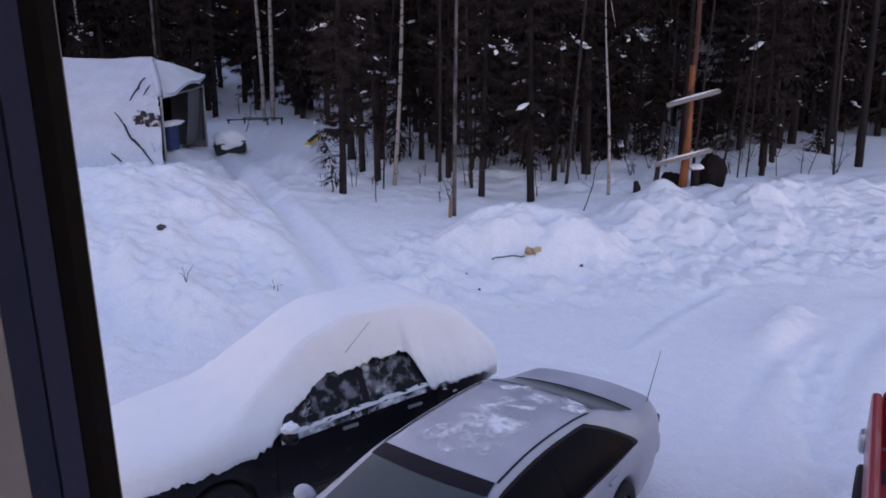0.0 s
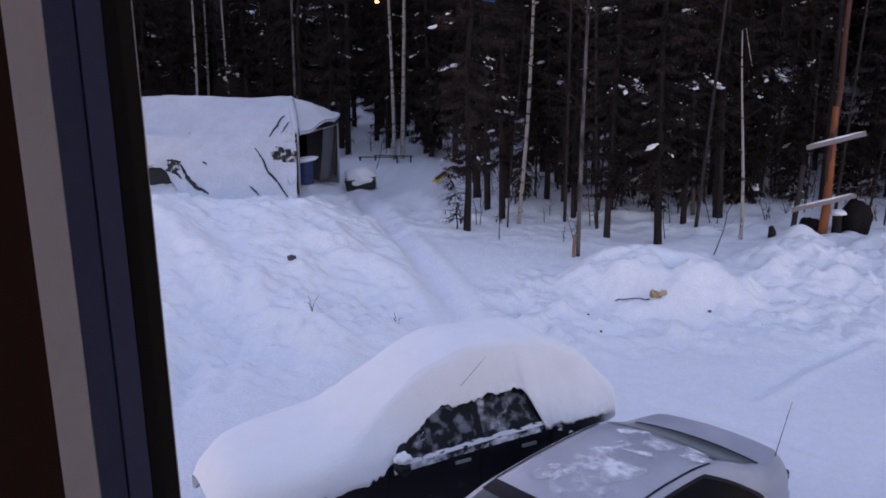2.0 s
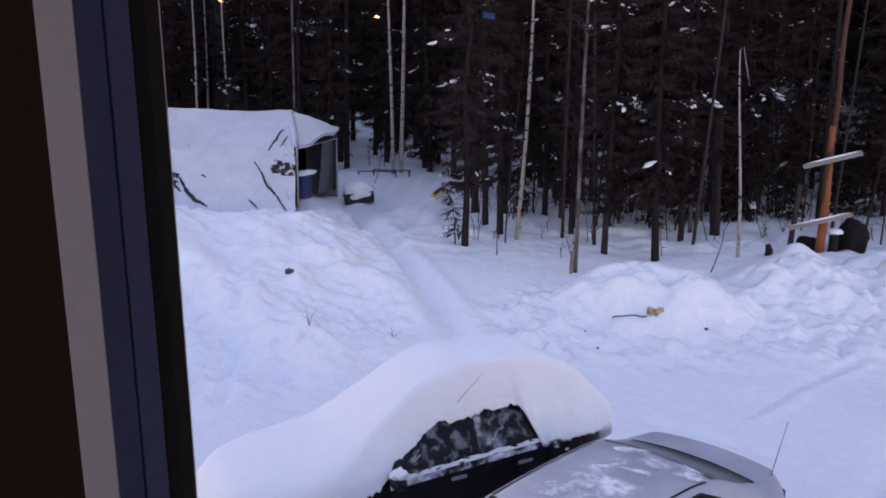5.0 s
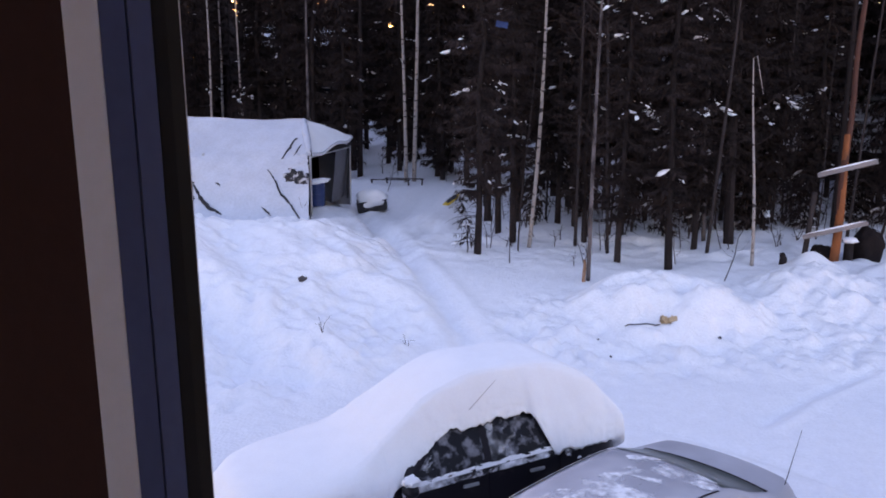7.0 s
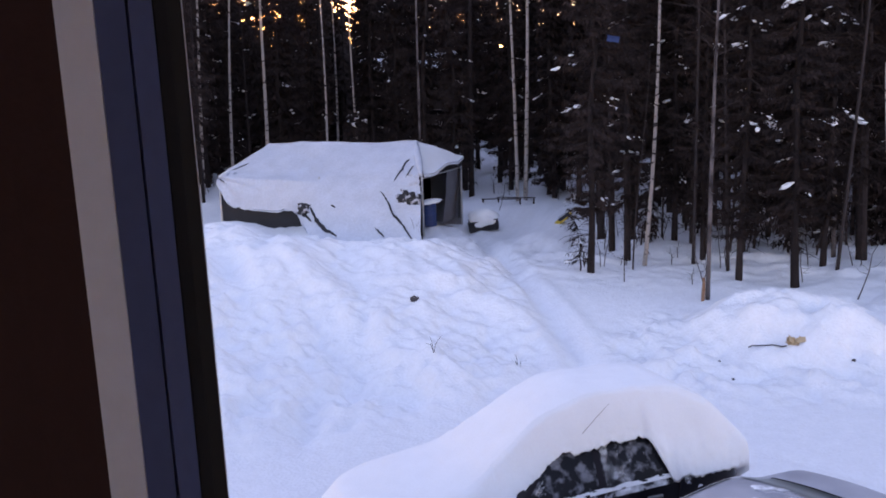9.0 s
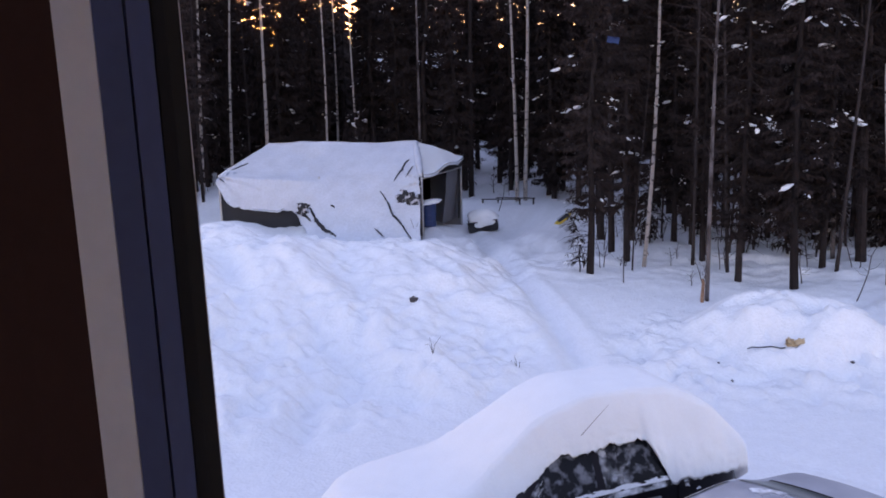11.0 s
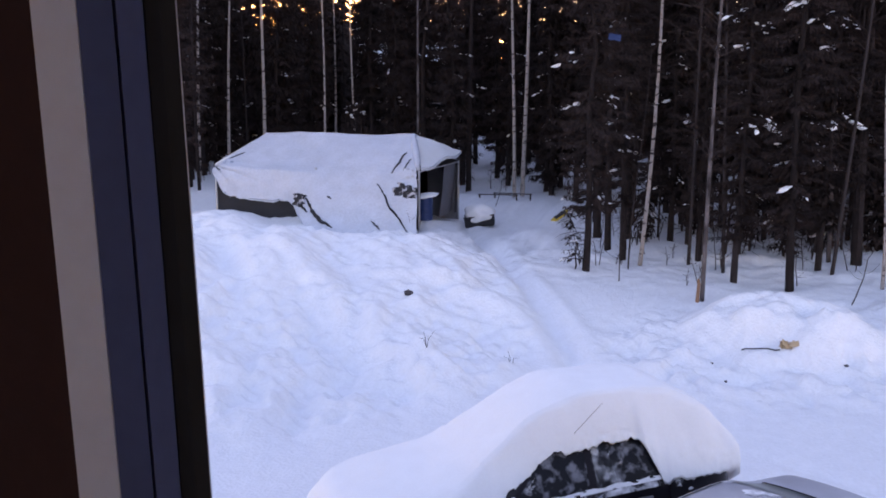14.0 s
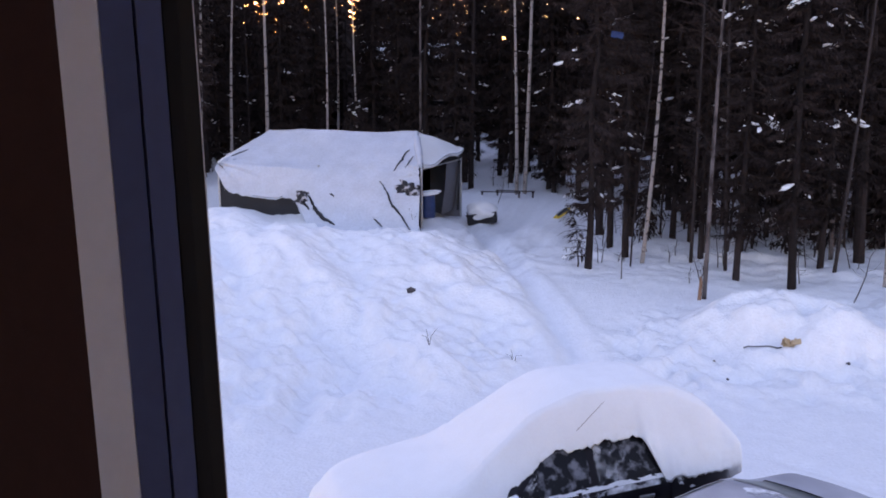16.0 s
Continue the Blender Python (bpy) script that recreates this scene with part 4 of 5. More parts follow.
thing("tent_snow", "snow lying on the closed hip end of the tent roof", "snow", me=sheet("tent_snow", M_SNOW_SOFT, lambda u, v: wrinkle((ridge_pt(0) + Vector((0, 0, 0.05))).lerp(Vector((TX0 - 0.03, TY0 + (TY1 - TY0) * u, EAVE + 0.1)), v), 0.06), 24, 14, 0.06))


def tear(a, b, w, seed, label, out=0.02):
    """A dark split along the sheet from a to b, given as places across and down it."""
    n = 16
    pts = []
    for k in range(n + 1):
        t = k / n
        u = a[0] + (b[0] - a[0]) * t + 0.008 * noise.noise(Vector((k * 0.55, seed, 0)))
        v = a[1] + (b[1] - a[1]) * t + 0.010 * noise.noise(Vector((k * 0.6, seed, 4)))
        pts.append(snow_front(u, min(v, 1)) + Vector((0, -out, out * 0.5)))
    rad = [w * (0.3 + 0.7 * math.sin(math.pi * (k + 0.6) / (n + 1.2))) * (1 + 0.6 * noise.noise(Vector((k * 0.9, seed, 8)))) for k in range(n + 1)]
    v, f = tube_arrays(pts, rad, 6)
    part("tear", mesh("tear", v, f, M_TARP_DARK, True), tent, label)


D1 = "dark split in the snow-covered canvas"
tear((0.825, 0.60), (0.965, 0.95), 0.035, 1, D1)
tear((0.50, 0.79), (0.645, 0.93), 0.06, 2, D1)
tear((0.425, 0.86), (0.50, 0.77), 0.055, 3, "crumpled dark canvas")
tear((0.44, 0.90), (0.52, 0.88), 0.04, 11, "crumpled dark canvas")
tear((0.815, 0.86), (0.85, 0.92), 0.025, 4, "small dark split")
tear((0.60, 0.70), (0.625, 0.72), 0.025, 12, "small dark split")
tear((0.955, 0.26), (0.885, 0.50), 0.030, 5, "dark wrinkle in the roof canvas")
tear((0.975, 0.34), (0.94, 0.47), 0.018, 13, "dark wrinkle in the roof canvas")
tear((0.045, 0.30), (0.015, 0.42), 0.022, 6, "dark wrinkle in the roof canvas")
tear((0.012, 0.56), (0.05, 0.70), 0.020, 7, "dark fold hanging from the corner")
for q, (du, dv, sz) in enumerate(((0.475, 0.86, 0.20),)):
    bm = lumpy(sz * 1.1, 0.10, sz * 0.75, 1.1, 1.5, 8 + q)
    ob = part("crumpled_canvas", from_bm("crumpled_canvas", bm, M_TARP_MID, True), tent, "crumpled dark canvas")
    ob.matrix_basis = Matrix.Translation(snow_front(du, dv) + Vector((0, -0.03, 0)))

for du, dv, sx, sz in ((0.945, 0.64, 0.26, 0.20), (0.975, 0.68, 0.18, 0.24)):
    ob = part("torn_canvas", from_bm("torn_canvas", lumpy(sx, 0.09, sz, 1.2, 1.8, 20 + sx * 9), M_TARP_MID, True), tent, "torn dark canvas below the eave")
    ob.matrix_basis = Matrix.Translation(snow_front(du, dv) + Vector((0, -0.05, 0)))
hip_top, hip_end = ridge_pt(1) + Vector((-0.05, -0.05, 0.0)), Vector((TX1 - 0.02, TY0 - 0.02, EAVE + 0.10))
v, f = tube_arrays([hip_top.lerp(hip_end, k / 20) + Vector((0.05 * noise.noise(Vector((k * 0.5, 1, 0))), 0, 0.05 * math.sin(math.pi * k / 20))) for k in range(21)], [0.05 + 0.07 * math.sin(math.pi * (k + 1.5) / 23) + 0.02 * noise.noise(Vector((k * 0.6, 4, 4))) for k in range(21)], 12)
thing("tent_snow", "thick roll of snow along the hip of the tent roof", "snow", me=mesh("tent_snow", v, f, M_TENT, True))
thing("blanket", "brown blanket hanging inside the open tent", "blanket", me=sheet("blanket", M_HIDE, lambda u, v: wrinkle(Vector((TX1 - 0.5, TY0 + 0.9 + 1.5 * u, EAVE - 0.05 - 1.25 * v)), 0.1), 16, 14, 0.02))

# things in and beside the tent
barrel = bmesh.new()
bmesh.ops.create_cone(barrel, cap_ends=True, segments=24, radius1=0.25, radius2=0.25, depth=0.72)
for zz in (-0.2, 0.0, 0.2):
    bmesh.ops.create_cone(barrel, cap_ends=True, segments=24, radius1=0.265, radius2=0.265, depth=0.04, matrix=Matrix.Translation((0, 0, zz)))
thing("barrel_snow", "slab of snow lying on the blue barrel", "snow", pose(-8.25, 25.2, H(-8.25, 25.2) + 0.74, 0, -6, 15), me=from_bm("barrel_snow", lumpy(0.42, 0.32, 0.09, 0.3, 1.6, 9), M_SNOW_SOFT, True))
thing("barrel", "blue plastic barrel standing inside the open tent", "barrel", pose(-8.25, 25.2, H(-8.25, 25.2) + 0.34), me=from_bm("barrel", barrel, M_BLUE))


def capped(name, label, category, m, parts_list, cap=None):
    t = thing(name, label, category, m)
    for pn, me_, lb in parts_list:
        part(pn, me_, t, lb)
    return t


gz = H(-7.3, 28.4)
capped("cargo_sled", "dark plastic cargo sled tipped in the snow", "sled", pose(-7.25, 28.3, gz + 0.16, 4, -8, 12), [
    ("tub", boxes("tub", M_TARP_DARK, ((-0.5, -0.28, -0.18), (0.5, -0.24, 0.16)), ((-0.5, 0.24, -0.18), (0.5, 0.28, 0.16)), ((-0.5, -0.24, -0.2), (0.5, 0.24, -0.15)), ((-0.52, -0.24, -0.15), (-0.48, 0.24, 0.18)), ((0.48, -0.24, -0.15), (0.52, 0.24, 0.18)), bevel=0.015), ""),
    ("rim", boxes("rim", M_TARP_DARK, ((-0.55, -0.31, 0.16), (0.55, -0.25, 0.19)), ((-0.55, 0.25, 0.16), (0.55, 0.31, 0.19)), bevel=0.008), "")])
thing("sled_snow", "rounded cap of snow on the dark cargo sled", "snow", pose(-7.25, 28.3, gz + 0.38, 4, -8, 12), me=from_bm("sled_snow", lumpy(0.54, 0.42, 0.34, 0.35, 1.5, 4), M_SNOW_SOFT, True))
for k, (px, py, rz) in enumerate(((-7.6, 32.6, 6), (-7.1, 33.0, -3))):
    thing("plank", "grey plank half buried in snow at the forest edge", "plank", pose(px, py, H(px, py) + 0.22, 0, 0, rz), group="planks by the forest", me=boxes("plank", M_BARK_GREY, ((-0.8, -0.06, -0.015), (0.8, 0.06, 0.02)), bevel=0.006))
    for sx in (-0.75, 0.75):
        thing("plank_block", "short wooden block under a plank", "wood", pose(px + sx * 0.98, py + sx * math.sin(radians(rz)), H(px, py) + 0.02), me=boxes("plank_block", M_BARK_GREY, ((-0.03, -0.03, -0.25), (0.03, 0.03, 0.183)), bevel=0.01))

ysled = bmesh.new()
bmesh.ops.create_uvsphere(ysled, u_segments=20, v_segments=10, radius=1)
for v in ysled.verts:
    v.co = Vector((v.co.x * 0.55, v.co.y * 0.2, v.co.z * 0.13 * (1 if v.co.z < 0 else 0.3)))
yt = thing("toy_sled", "yellow plastic sled leaning in the snow below a spruce", "sled", pose(-4.35, 27.6, H(-4.35, 27.6) + 0.16, 18, -32, 30) @ Matrix.Diagonal((0.65, 0.65, 0.65, 1)))
part("hull", from_bm("hull", ysled, M_YELLOW, True), yt)
part("seat", boxes("seat", M_TARP_DARK, ((-0.25, -0.13, 0.03), (0.4, 0.13, 0.06)), bevel=0.01), yt, "dark seat pad")

# log mast with two planks across, by the forest edge
P0, P1 = Vector((6.09, 21.19, 0.45)), Vector((6.22, 21.15, 7.6))
mast = thing("log_mast", "peeled reddish log mast with two weathered planks nailed across", "post", pose(0, 0, 0))
v, f = tube_arrays([P0.lerp(P1, k / 14) + Vector((0.02 * math.sin(k * 1.1), 0, 0)) for k in range(15)], [0.085 if k < 6 else 0.068 - 0.002 * (k - 6) for k in range(15)], 12)
part("log", mesh("log", v, f, M_BARK_RED, True), mast, "reddish bark on the upper log")
v, f = tube_arrays([P0.lerp(P1, 0.45 * k / 8) + Vector((0.02 * math.sin(k * 0.6), 0, 0)) for k in range(9)], [0.112 - 0.0045 * k for k in range(9)], 12)
part("peeled_log", mesh("peeled_log", v, f, M_POLE, True), mast, "peeled orange-brown lower log")
v, f = tube_arrays([Vector((5.42, 21.33, 0.4)).lerp(Vector((5.55, 21.30, 2.25)), k / 6) for k in range(7)], [0.065] * 7, 10)
part("prop", mesh("prop", v, f, M_BARK_GREY, True), mast, "thin grey prop pole")
for (a, b) in (((5.56, 21.24, 2.67), (6.78, 20.94, 3.06)), ((5.33, 21.20, 1.16), (6.70, 20.92, 1.60))):
    a, b = Vector(a), Vector(b)
    d = (b - a)
    bm = bmesh.new()
    box(bm, (0, -0.025, -0.055), (d.length, 0.025, 0.055), 0.008)
    for q in (0.1, 0.55, 0.9):
        bmesh.ops.create_cone(bm, cap_ends=True, segments=8, radius1=0.012, radius2=0.012, depth=0.07, matrix=Matrix.Translation((d.length * q, 0, 0.02)) @ Matrix.Rotation(radians(90), 4, "X"))
    ob = part("cross_plank", from_bm("cross_plank", bm, M_PLANK), mast, "weathered cross plank")
    ob.matrix_basis = Matrix.Translation(a) @ d.to_track_quat("X", "Z").to_matrix().to_4x4()
    thing("plank_snow", "thin line of snow along a cross plank", "snow", Matrix.Translation(a + Vector((0, 0, 0.062))) @ d.to_track_quat("X", "Z").to_matrix().to_4x4() @ pose(d.length / 2, 0, 0), me=from_bm("plank_snow", lumpy(d.length * 0.46, 0.03, 0.025, 0.3, 3, 2), M_SNOW_SOFT, True))
thing("tarpaulin", "black tarpaulin bulging over a rounded heap by the mast", "tarpaulin", pose(7.0, 21.75, H(7.0, 21.75) + 0.30, 0, 0, 20), me=from_bm("tarpaulin", lumpy(0.38, 0.38, 0.54, 0.22, 2.0, 6, 4), M_BUNDLE, True))
thing("tarpaulin", "low black bundle lying in snow behind the mast", "tarpaulin", pose(5.95, 21.75, H(5.95, 21.75) + 0.10, 0, 0, 0), me=from_bm("tarpaulin", lumpy(0.30, 0.28, 0.22, 0.3, 2.2, 7, 4), M_BUNDLE, True))
st = thing("tree_stump", "dark upright log stump with a cap of snow", "stump", pose(6.45, 21.35, H(6.45, 21.35)))
v, f = tube_arrays([(0, 0, -0.3), (0.01, 0, 0.2), (0, 0.01, 0.55)], [0.13, 0.115, 0.11], 12)
part("trunk", mesh("trunk", v, f, M_BARK, True), st)
thing("stump_snow", "cap of snow on a log stump", "snow", pose(6.45, 21.35, H(6.45, 21.35) + 0.58), me=from_bm("stump_snow", lumpy(0.20, 0.18, 0.08, 0.2, 2, 5), M_SNOW_SOFT, True))
thing("tree_stump", "small dark stump sticking out of the snow", "stump", pose(4.75, 20.5, H(4.75, 20.5)), me=mesh("tree_stump", *tube_arrays([(0, 0, -0.2), (0.02, 0, 0.12), (-0.02, 0, 0.26)], [0.10, 0.09, 0.06], 9), M_BARK, True))

# litter in the ploughed snow
cb = thing("cardboard_scrap", "torn tan cardboard scrap in the ploughed snow", "cardboard", pose(1.68, 15.72, H(1.68, 15.72) + 0.06, 38, 6, 8) @ Matrix.Diagonal((0.8, 0.7, 0.9, 1)))
part("sheet", sheet("sheet", M_CARD, lambda u, v: Vector((-0.17 + 0.34 * u + 0.05 * noise.noise(Vector((v * 7, u, 9))), (-0.12 + 0.24 * v) * (0.7 + 0.5 * u) + 0.07 * noise.noise(Vector((u * 7, v * 3, 1))), 0.09 * noise.noise(Vector((u * 4, v * 4, 7))))), 10, 8, 0.012), cb)
part("flap", sheet("flap", M_CARD, lambda u, v: Vector((0.02 + 0.18 * u, -0.08 + 0.16 * v, 0.02 + 0.09 * u + 0.03 * noise.noise(Vector((u * 6, v * 6, 3))))), 6, 6, 0.012), cb, "bent cardboard flap")
part("flap", sheet("flap", M_CARD, lambda u, v: Vector((-0.15 + 0.1 * u, -0.09 + 0.18 * v, 0.02 + 0.07 * (1 - u))), 6, 6, 0.012), cb)
pts = [(0.90 + 0.08 * k, 15.66, H(0.90 + 0.08 * k, 15.66) * 0.5 + max(H(0.9, 15.66), H(1.5, 15.66)) * 0.5 + 0.02) for k in range(9)]
thing("cord", "dark cord lying on the snow beside cardboard", "cord", me=mesh("cord", *tube_arrays(pts, [0.012] * 9, 5), M_TRIM, True))
for k, (px, py, s) in enumerate(((-5.57, 15.94, 0.10), (2.62, 15.52, 0.04), (0.4, 15.3, 0.03), (0.62, 14.75, 0.03), (-0.72, 15.1, 0.035))):
    thing("clod", "small dark frozen clod poking out of the snow", "clod", pose(px, py, H(px, py) + s * 0.25, 0, 0, k * 40), group="clods in the snow", me=from_bm("clod", lumpy(s, s * 0.8, s * 0.7, 0.5, 2, k + 1, 2), M_STONE))
for k, (px, py, h) in enumerate(((-4.38, 13.44, 0.30), (-3.0, 14.0, 0.16), (-8.05, 23.3, 0.55), (-7.85, 23.3, 0.45))):
    tw = []
    for j in range(3):
        a = k * 2 + j * 2.1
        tw.append(tube_arrays([(0.02 * j, 0, -0.1), (0.05 * math.cos(a), 0.05 * math.sin(a), h * 0.5), (0.16 * math.cos(a), 0.12 * math.sin(a), h * (1 - 0.2 * j))], [0.007, 0.005, 0.003], 5))
    thing("twig", "thin dry twig sticking out of the snow", "twig", pose(px, py, H(px, py)), group="twigs in the snow", me=mesh("twig", *merge(*tw), M_TWIG))
v, f = tube_arrays([(0, 0, -0.2), (0.01, 0, 0.2), (0.02, 0, 0.42), (0.0, 0, 0.52)], [0.04, 0.038, 0.03, 0.008], 8)
thing("broken_stake", "split pale orange wooden stake at the forest edge", "stake", pose(0.10, 18.38, H(0.10, 18.38)), me=mesh("broken_stake", v, f, M_STAKE))


# ---- trees ----
def spruce_meshes(seed, tall, radius, low, whorls, per, sprays, base_r, snow_n, spray_len=0.26):
    rnd = random.Random(seed)
    bend = [(rnd.uniform(-0.03, 0.03) * k, rnd.uniform(-0.03, 0.03) * k) for k in range(9)]
    tp = [Vector((bend[k][0], bend[k][1], -0.4 + (tall + 0.4) * k / 8)) for k in range(9)]
    trunk = [tube_arrays(tp, [base_r * (1.15 if k == 0 else 1) * (1 - 0.9 * k / 8) + 0.006 for k in range(9)], 8)]

    def axis(z):
        q = min(max((z + 0.4) / (tall + 0.4) * 8, 0), 7.999)
        return tp[int(q)].lerp(tp[int(q) + 1], q - int(q))

    cv, cf, tips = [], [], []
    for w in range(whorls):
        z = low + (tall - low) * (w + rnd.random() * 0.8) / whorls
        r = (z - low) / (tall - low)
        reach = radius * (1 - r) ** 0.75 * min(1, 0.45 + 2.2 * r) + 0.12
        for b in range(per):
            a = rnd.random() * 2 * math.pi
            ln = reach * rnd.uniform(0.55, 1.15)
            droop = rnd.uniform(0.25, 0.75)
            o = axis(z)

            def at(t):
                return o + Vector((math.cos(a) * ln * t, math.sin(a) * ln * t, -droop * ln * t + 0.35 * ln * t * t))
            trunk.append(tube_arrays([at(0), at(0.5), at(1)], [0.016, 0.010, 0.004], 3, False))
            tips.append((at(rnd.uniform(0.45, 0.95)), a))
            for s in range(sprays):
                t = 0.12 + 0.88 * (s + rnd.random()) / sprays
                p = at(t)
                for side in (-1, 1):
                    aa = a + side * rnd.uniform(0.3, 1.3)
                    L = spray_len * rnd.uniform(0.6, 1.3) * (1.1 - 0.4 * t)
                    d = Vector((math.cos(aa), math.sin(aa), rnd.uniform(-1.5, 0.05))).normalized()
                    sd = d.cross(Vector((rnd.uniform(-1, 1), rnd.uniform(-1, 1), 1))).normalized() * L * rnd.uniform(0.08, 0.17)
                    k = len(cv)
                    cv += [p, p + d * L * 0.45 + sd, p + d * L + Vector((0, 0, -0.2 * L)), p + d * L * 0.45 - sd]
                    cf += [(k, k + 1, k + 2), (k, k + 2, k + 3)]
    sv = []
    for k in range(snow_n):
        p, out = rnd.choice(tips)
        along = Vector((math.cos(out), math.sin(out), -0.3))
        big = 0.5 + 0.8 * rnd.random() ** 2
        for j in range(rnd.randint(2, 7)):
            sz = big * (0.22 + 0.75 * rnd.random() ** 2.2)
            bm = lumpy(0.15 * sz, 0.075 * sz, 0.045 * sz, 0.9, 2.4, seed + k * 5 + j, 1 if sz < 0.45 else 2)
            rot = Matrix.Rotation(out + rnd.uniform(-0.5, 0.5), 4, "Z") @ Matrix.Rotation(rnd.uniform(0.0, 0.6), 4, "Y")
            off = along * rnd.uniform(-0.30, 0.22) + Vector((rnd.uniform(-0.08, 0.08), rnd.uniform(-0.08, 0.08), rnd.uniform(-0.05, 0.05)))
            vs = [rot @ v.co + p + off for v in bm.verts]
            bm.verts.index_update()
            sv.append((vs, [tuple(v.index for v in f.verts) for f in bm.faces]))
            bm.free()
    # bare dead twigs on the lower trunk
    for k in range(26):
        z = rnd.uniform(0.7, max(low, 1.2) + 1.0)
        a = rnd.random() * 6.28
        ln = rnd.uniform(0.25, 0.8)
        o = axis(z)
        trunk.append(tube_arrays([o, o + Vector((math.cos(a) * ln * 0.6, math.sin(a) * ln * 0.6, -0.12 * ln)), o + Vector((math.cos(a) * ln, math.sin(a) * ln, -0.35 * ln))], [0.010, 0.007, 0.003], 3, False))
    return (mesh("trunk", *merge(*trunk), M_BARK), mesh("crown", cv, cf, M_NEEDLE), mesh("branch_snow", *merge(*sv), M_SNOW_SOFT, True) if sv else None)


SPRUCE_LABEL = "dark scraggly spruce with drooping boughs and snow clumps"


def make_spruce(meshes, m, label=SPRUCE_LABEL):
    t = thing("spruce_tree", label, "tree", m, group="spruces of the forest")
    part("trunk", meshes[0], t)
    part("crown", meshes[1], t)
    if meshes[2]:
        tagged(part("branch_snow", meshes[2], t, "clumps of snow on the boughs"), kind="stuff")
    return t


NEAR = [spruce_meshes(11, 11.0, 1.35, 1.5, 40, 6, 24, 0.085, 20, 0.16), spruce_meshes(23, 12.5, 1.15, 1.5, 44, 6, 22, 0.09, 18, 0.155),
        spruce_meshes(37, 9.5, 1.05, 1.0, 36, 6, 22, 0.075, 17, 0.155), spruce_meshes(41, 13.0, 1.5, 2.2, 42, 6, 25, 0.11, 17, 0.16)]
FAR = [spruce_meshes(53, 13.0, 1.5, 1.5, 34, 6, 11, 0.11, 13, 0.29), spruce_meshes(67, 15.0, 1.6, 2.2, 36, 6, 11, 0.13, 13, 0.30), spruce_meshes(71, 11.0, 1.3, 0.8, 32, 6, 11, 0.10, 12, 0.28)]


def place(x, y, lx=0.0, ly=0.0, rz=0.0):
    """Upright pose on the snow with a lean of lx, ly metres per metre of height."""
    return pose(x, y, H(x, y), math.degrees(-math.atan(ly)), math.degrees(math.atan(lx)), 0) @ pose(0, 0, 0, 0, 0, rz)


protos = {}


def spruce_at(kind, k, x, y, lx=0.0, rz=0.0):
    m = place(x, y, lx, 0.0, rz)
    if (kind, k) not in protos:
        protos[kind, k] = make_spruce((NEAR if kind == "near" else FAR)[k], m)
        return protos[kind, k]
    return copy_thing(protos[kind, k], m)


# spruces along the forest edge
for k, x, y, lx, rz in ((0, -2.55, 20.5, 0.012, 0), (3, -2.9, 25.9, 0.02, 50), (1, -1.83, 22.5, -0.02, 120), (2, 0.9, 20.3, 0.01, 30), (1, 2.07, 19.8, -0.025, 200), (3, 3.95, 23.1, -0.02, 80),
                        (2, 0.1, 22.3, 0.0, 160), (0, 1.1, 23.5, -0.01, 250), (1, 3.2, 24.6, -0.01, 300), (2, 2.9, 22.0, 0.01, 10), (0, -0.7, 25.0, 0.0, 77), (3, 9.4, 24.6, -0.02, 140), (2, 8.9, 23.3, 0.0, 222), (0, 6.9, 26.6, 0.0, 99), (2, 5.2, 25.2, 0.0, 12), (1, 8.0, 30.5, 0.0, 190)):
    spruce_at("near", k, x, y, lx, rz)


def bare_tree_meshes(seed, tall, r0, mat, branches, bend=0.15, start=0.35, hook=False):
    rnd = random.Random(seed)
    n = 14
    ph, amp = rnd.random() * 6, bend
    pts = [Vector((amp * math.sin(ph + 3.0 * k / n) - amp * math.sin(ph), amp * 0.6 * math.cos(ph + 2.3 * k / n) - amp * 0.6 * math.cos(ph), -0.4 + (tall + 0.4) * k / n)) for k in range(n + 1)]
    rad = [r0 * (1 - 0.75 * k / n) for k in range(n + 1)]
    if hook:
        top = pts[-1]
        pts += [top + Vector((0.08, 0, 0.05)), top + Vector((0.14, 0, -0.25)), top + Vector((0.26, 0, -0.8))]
        rad += [r0 * 0.25, r0 * 0.22, r0 * 0.12]
    trunk = tube_arrays(pts, rad, 9)
    br = []
    for k in range(branches):
        q = start + (1 - start) * rnd.random()
        i = min(int(q * n), n - 1)
        o = pts[i].lerp(pts[i + 1], q * n - i)
        a, ln = rnd.random() * 6.28, rnd.uniform(0.4, 1.3) * (1.2 - q * 0.6)
        d = Vector((math.cos(a), math.sin(a), rnd.uniform(0.3, 1.1)))
        mid = o + d * ln * 0.5
        end = o + d * ln + Vector((0, 0, rnd.uniform(-0.3, 0.1) * ln))
        br.append(tube_arrays([o, mid, end], [r0 * 0.22, r0 * 0.14, 0.004], 4, False))
        for j in range(3):
            a2 = a + rnd.uniform(-1.2, 1.2)
            s = mid.lerp(end, rnd.random())
            br.append(tube_arrays([s, s + Vector((math.cos(a2), math.sin(a2), rnd.uniform(-0.2, 0.7))) * ln * 0.4], [0.007, 0.003], 3, False))
    return mesh("trunk", *trunk, mat, True), (mesh("crown", *merge(*br), M_TWIG) if br else None)


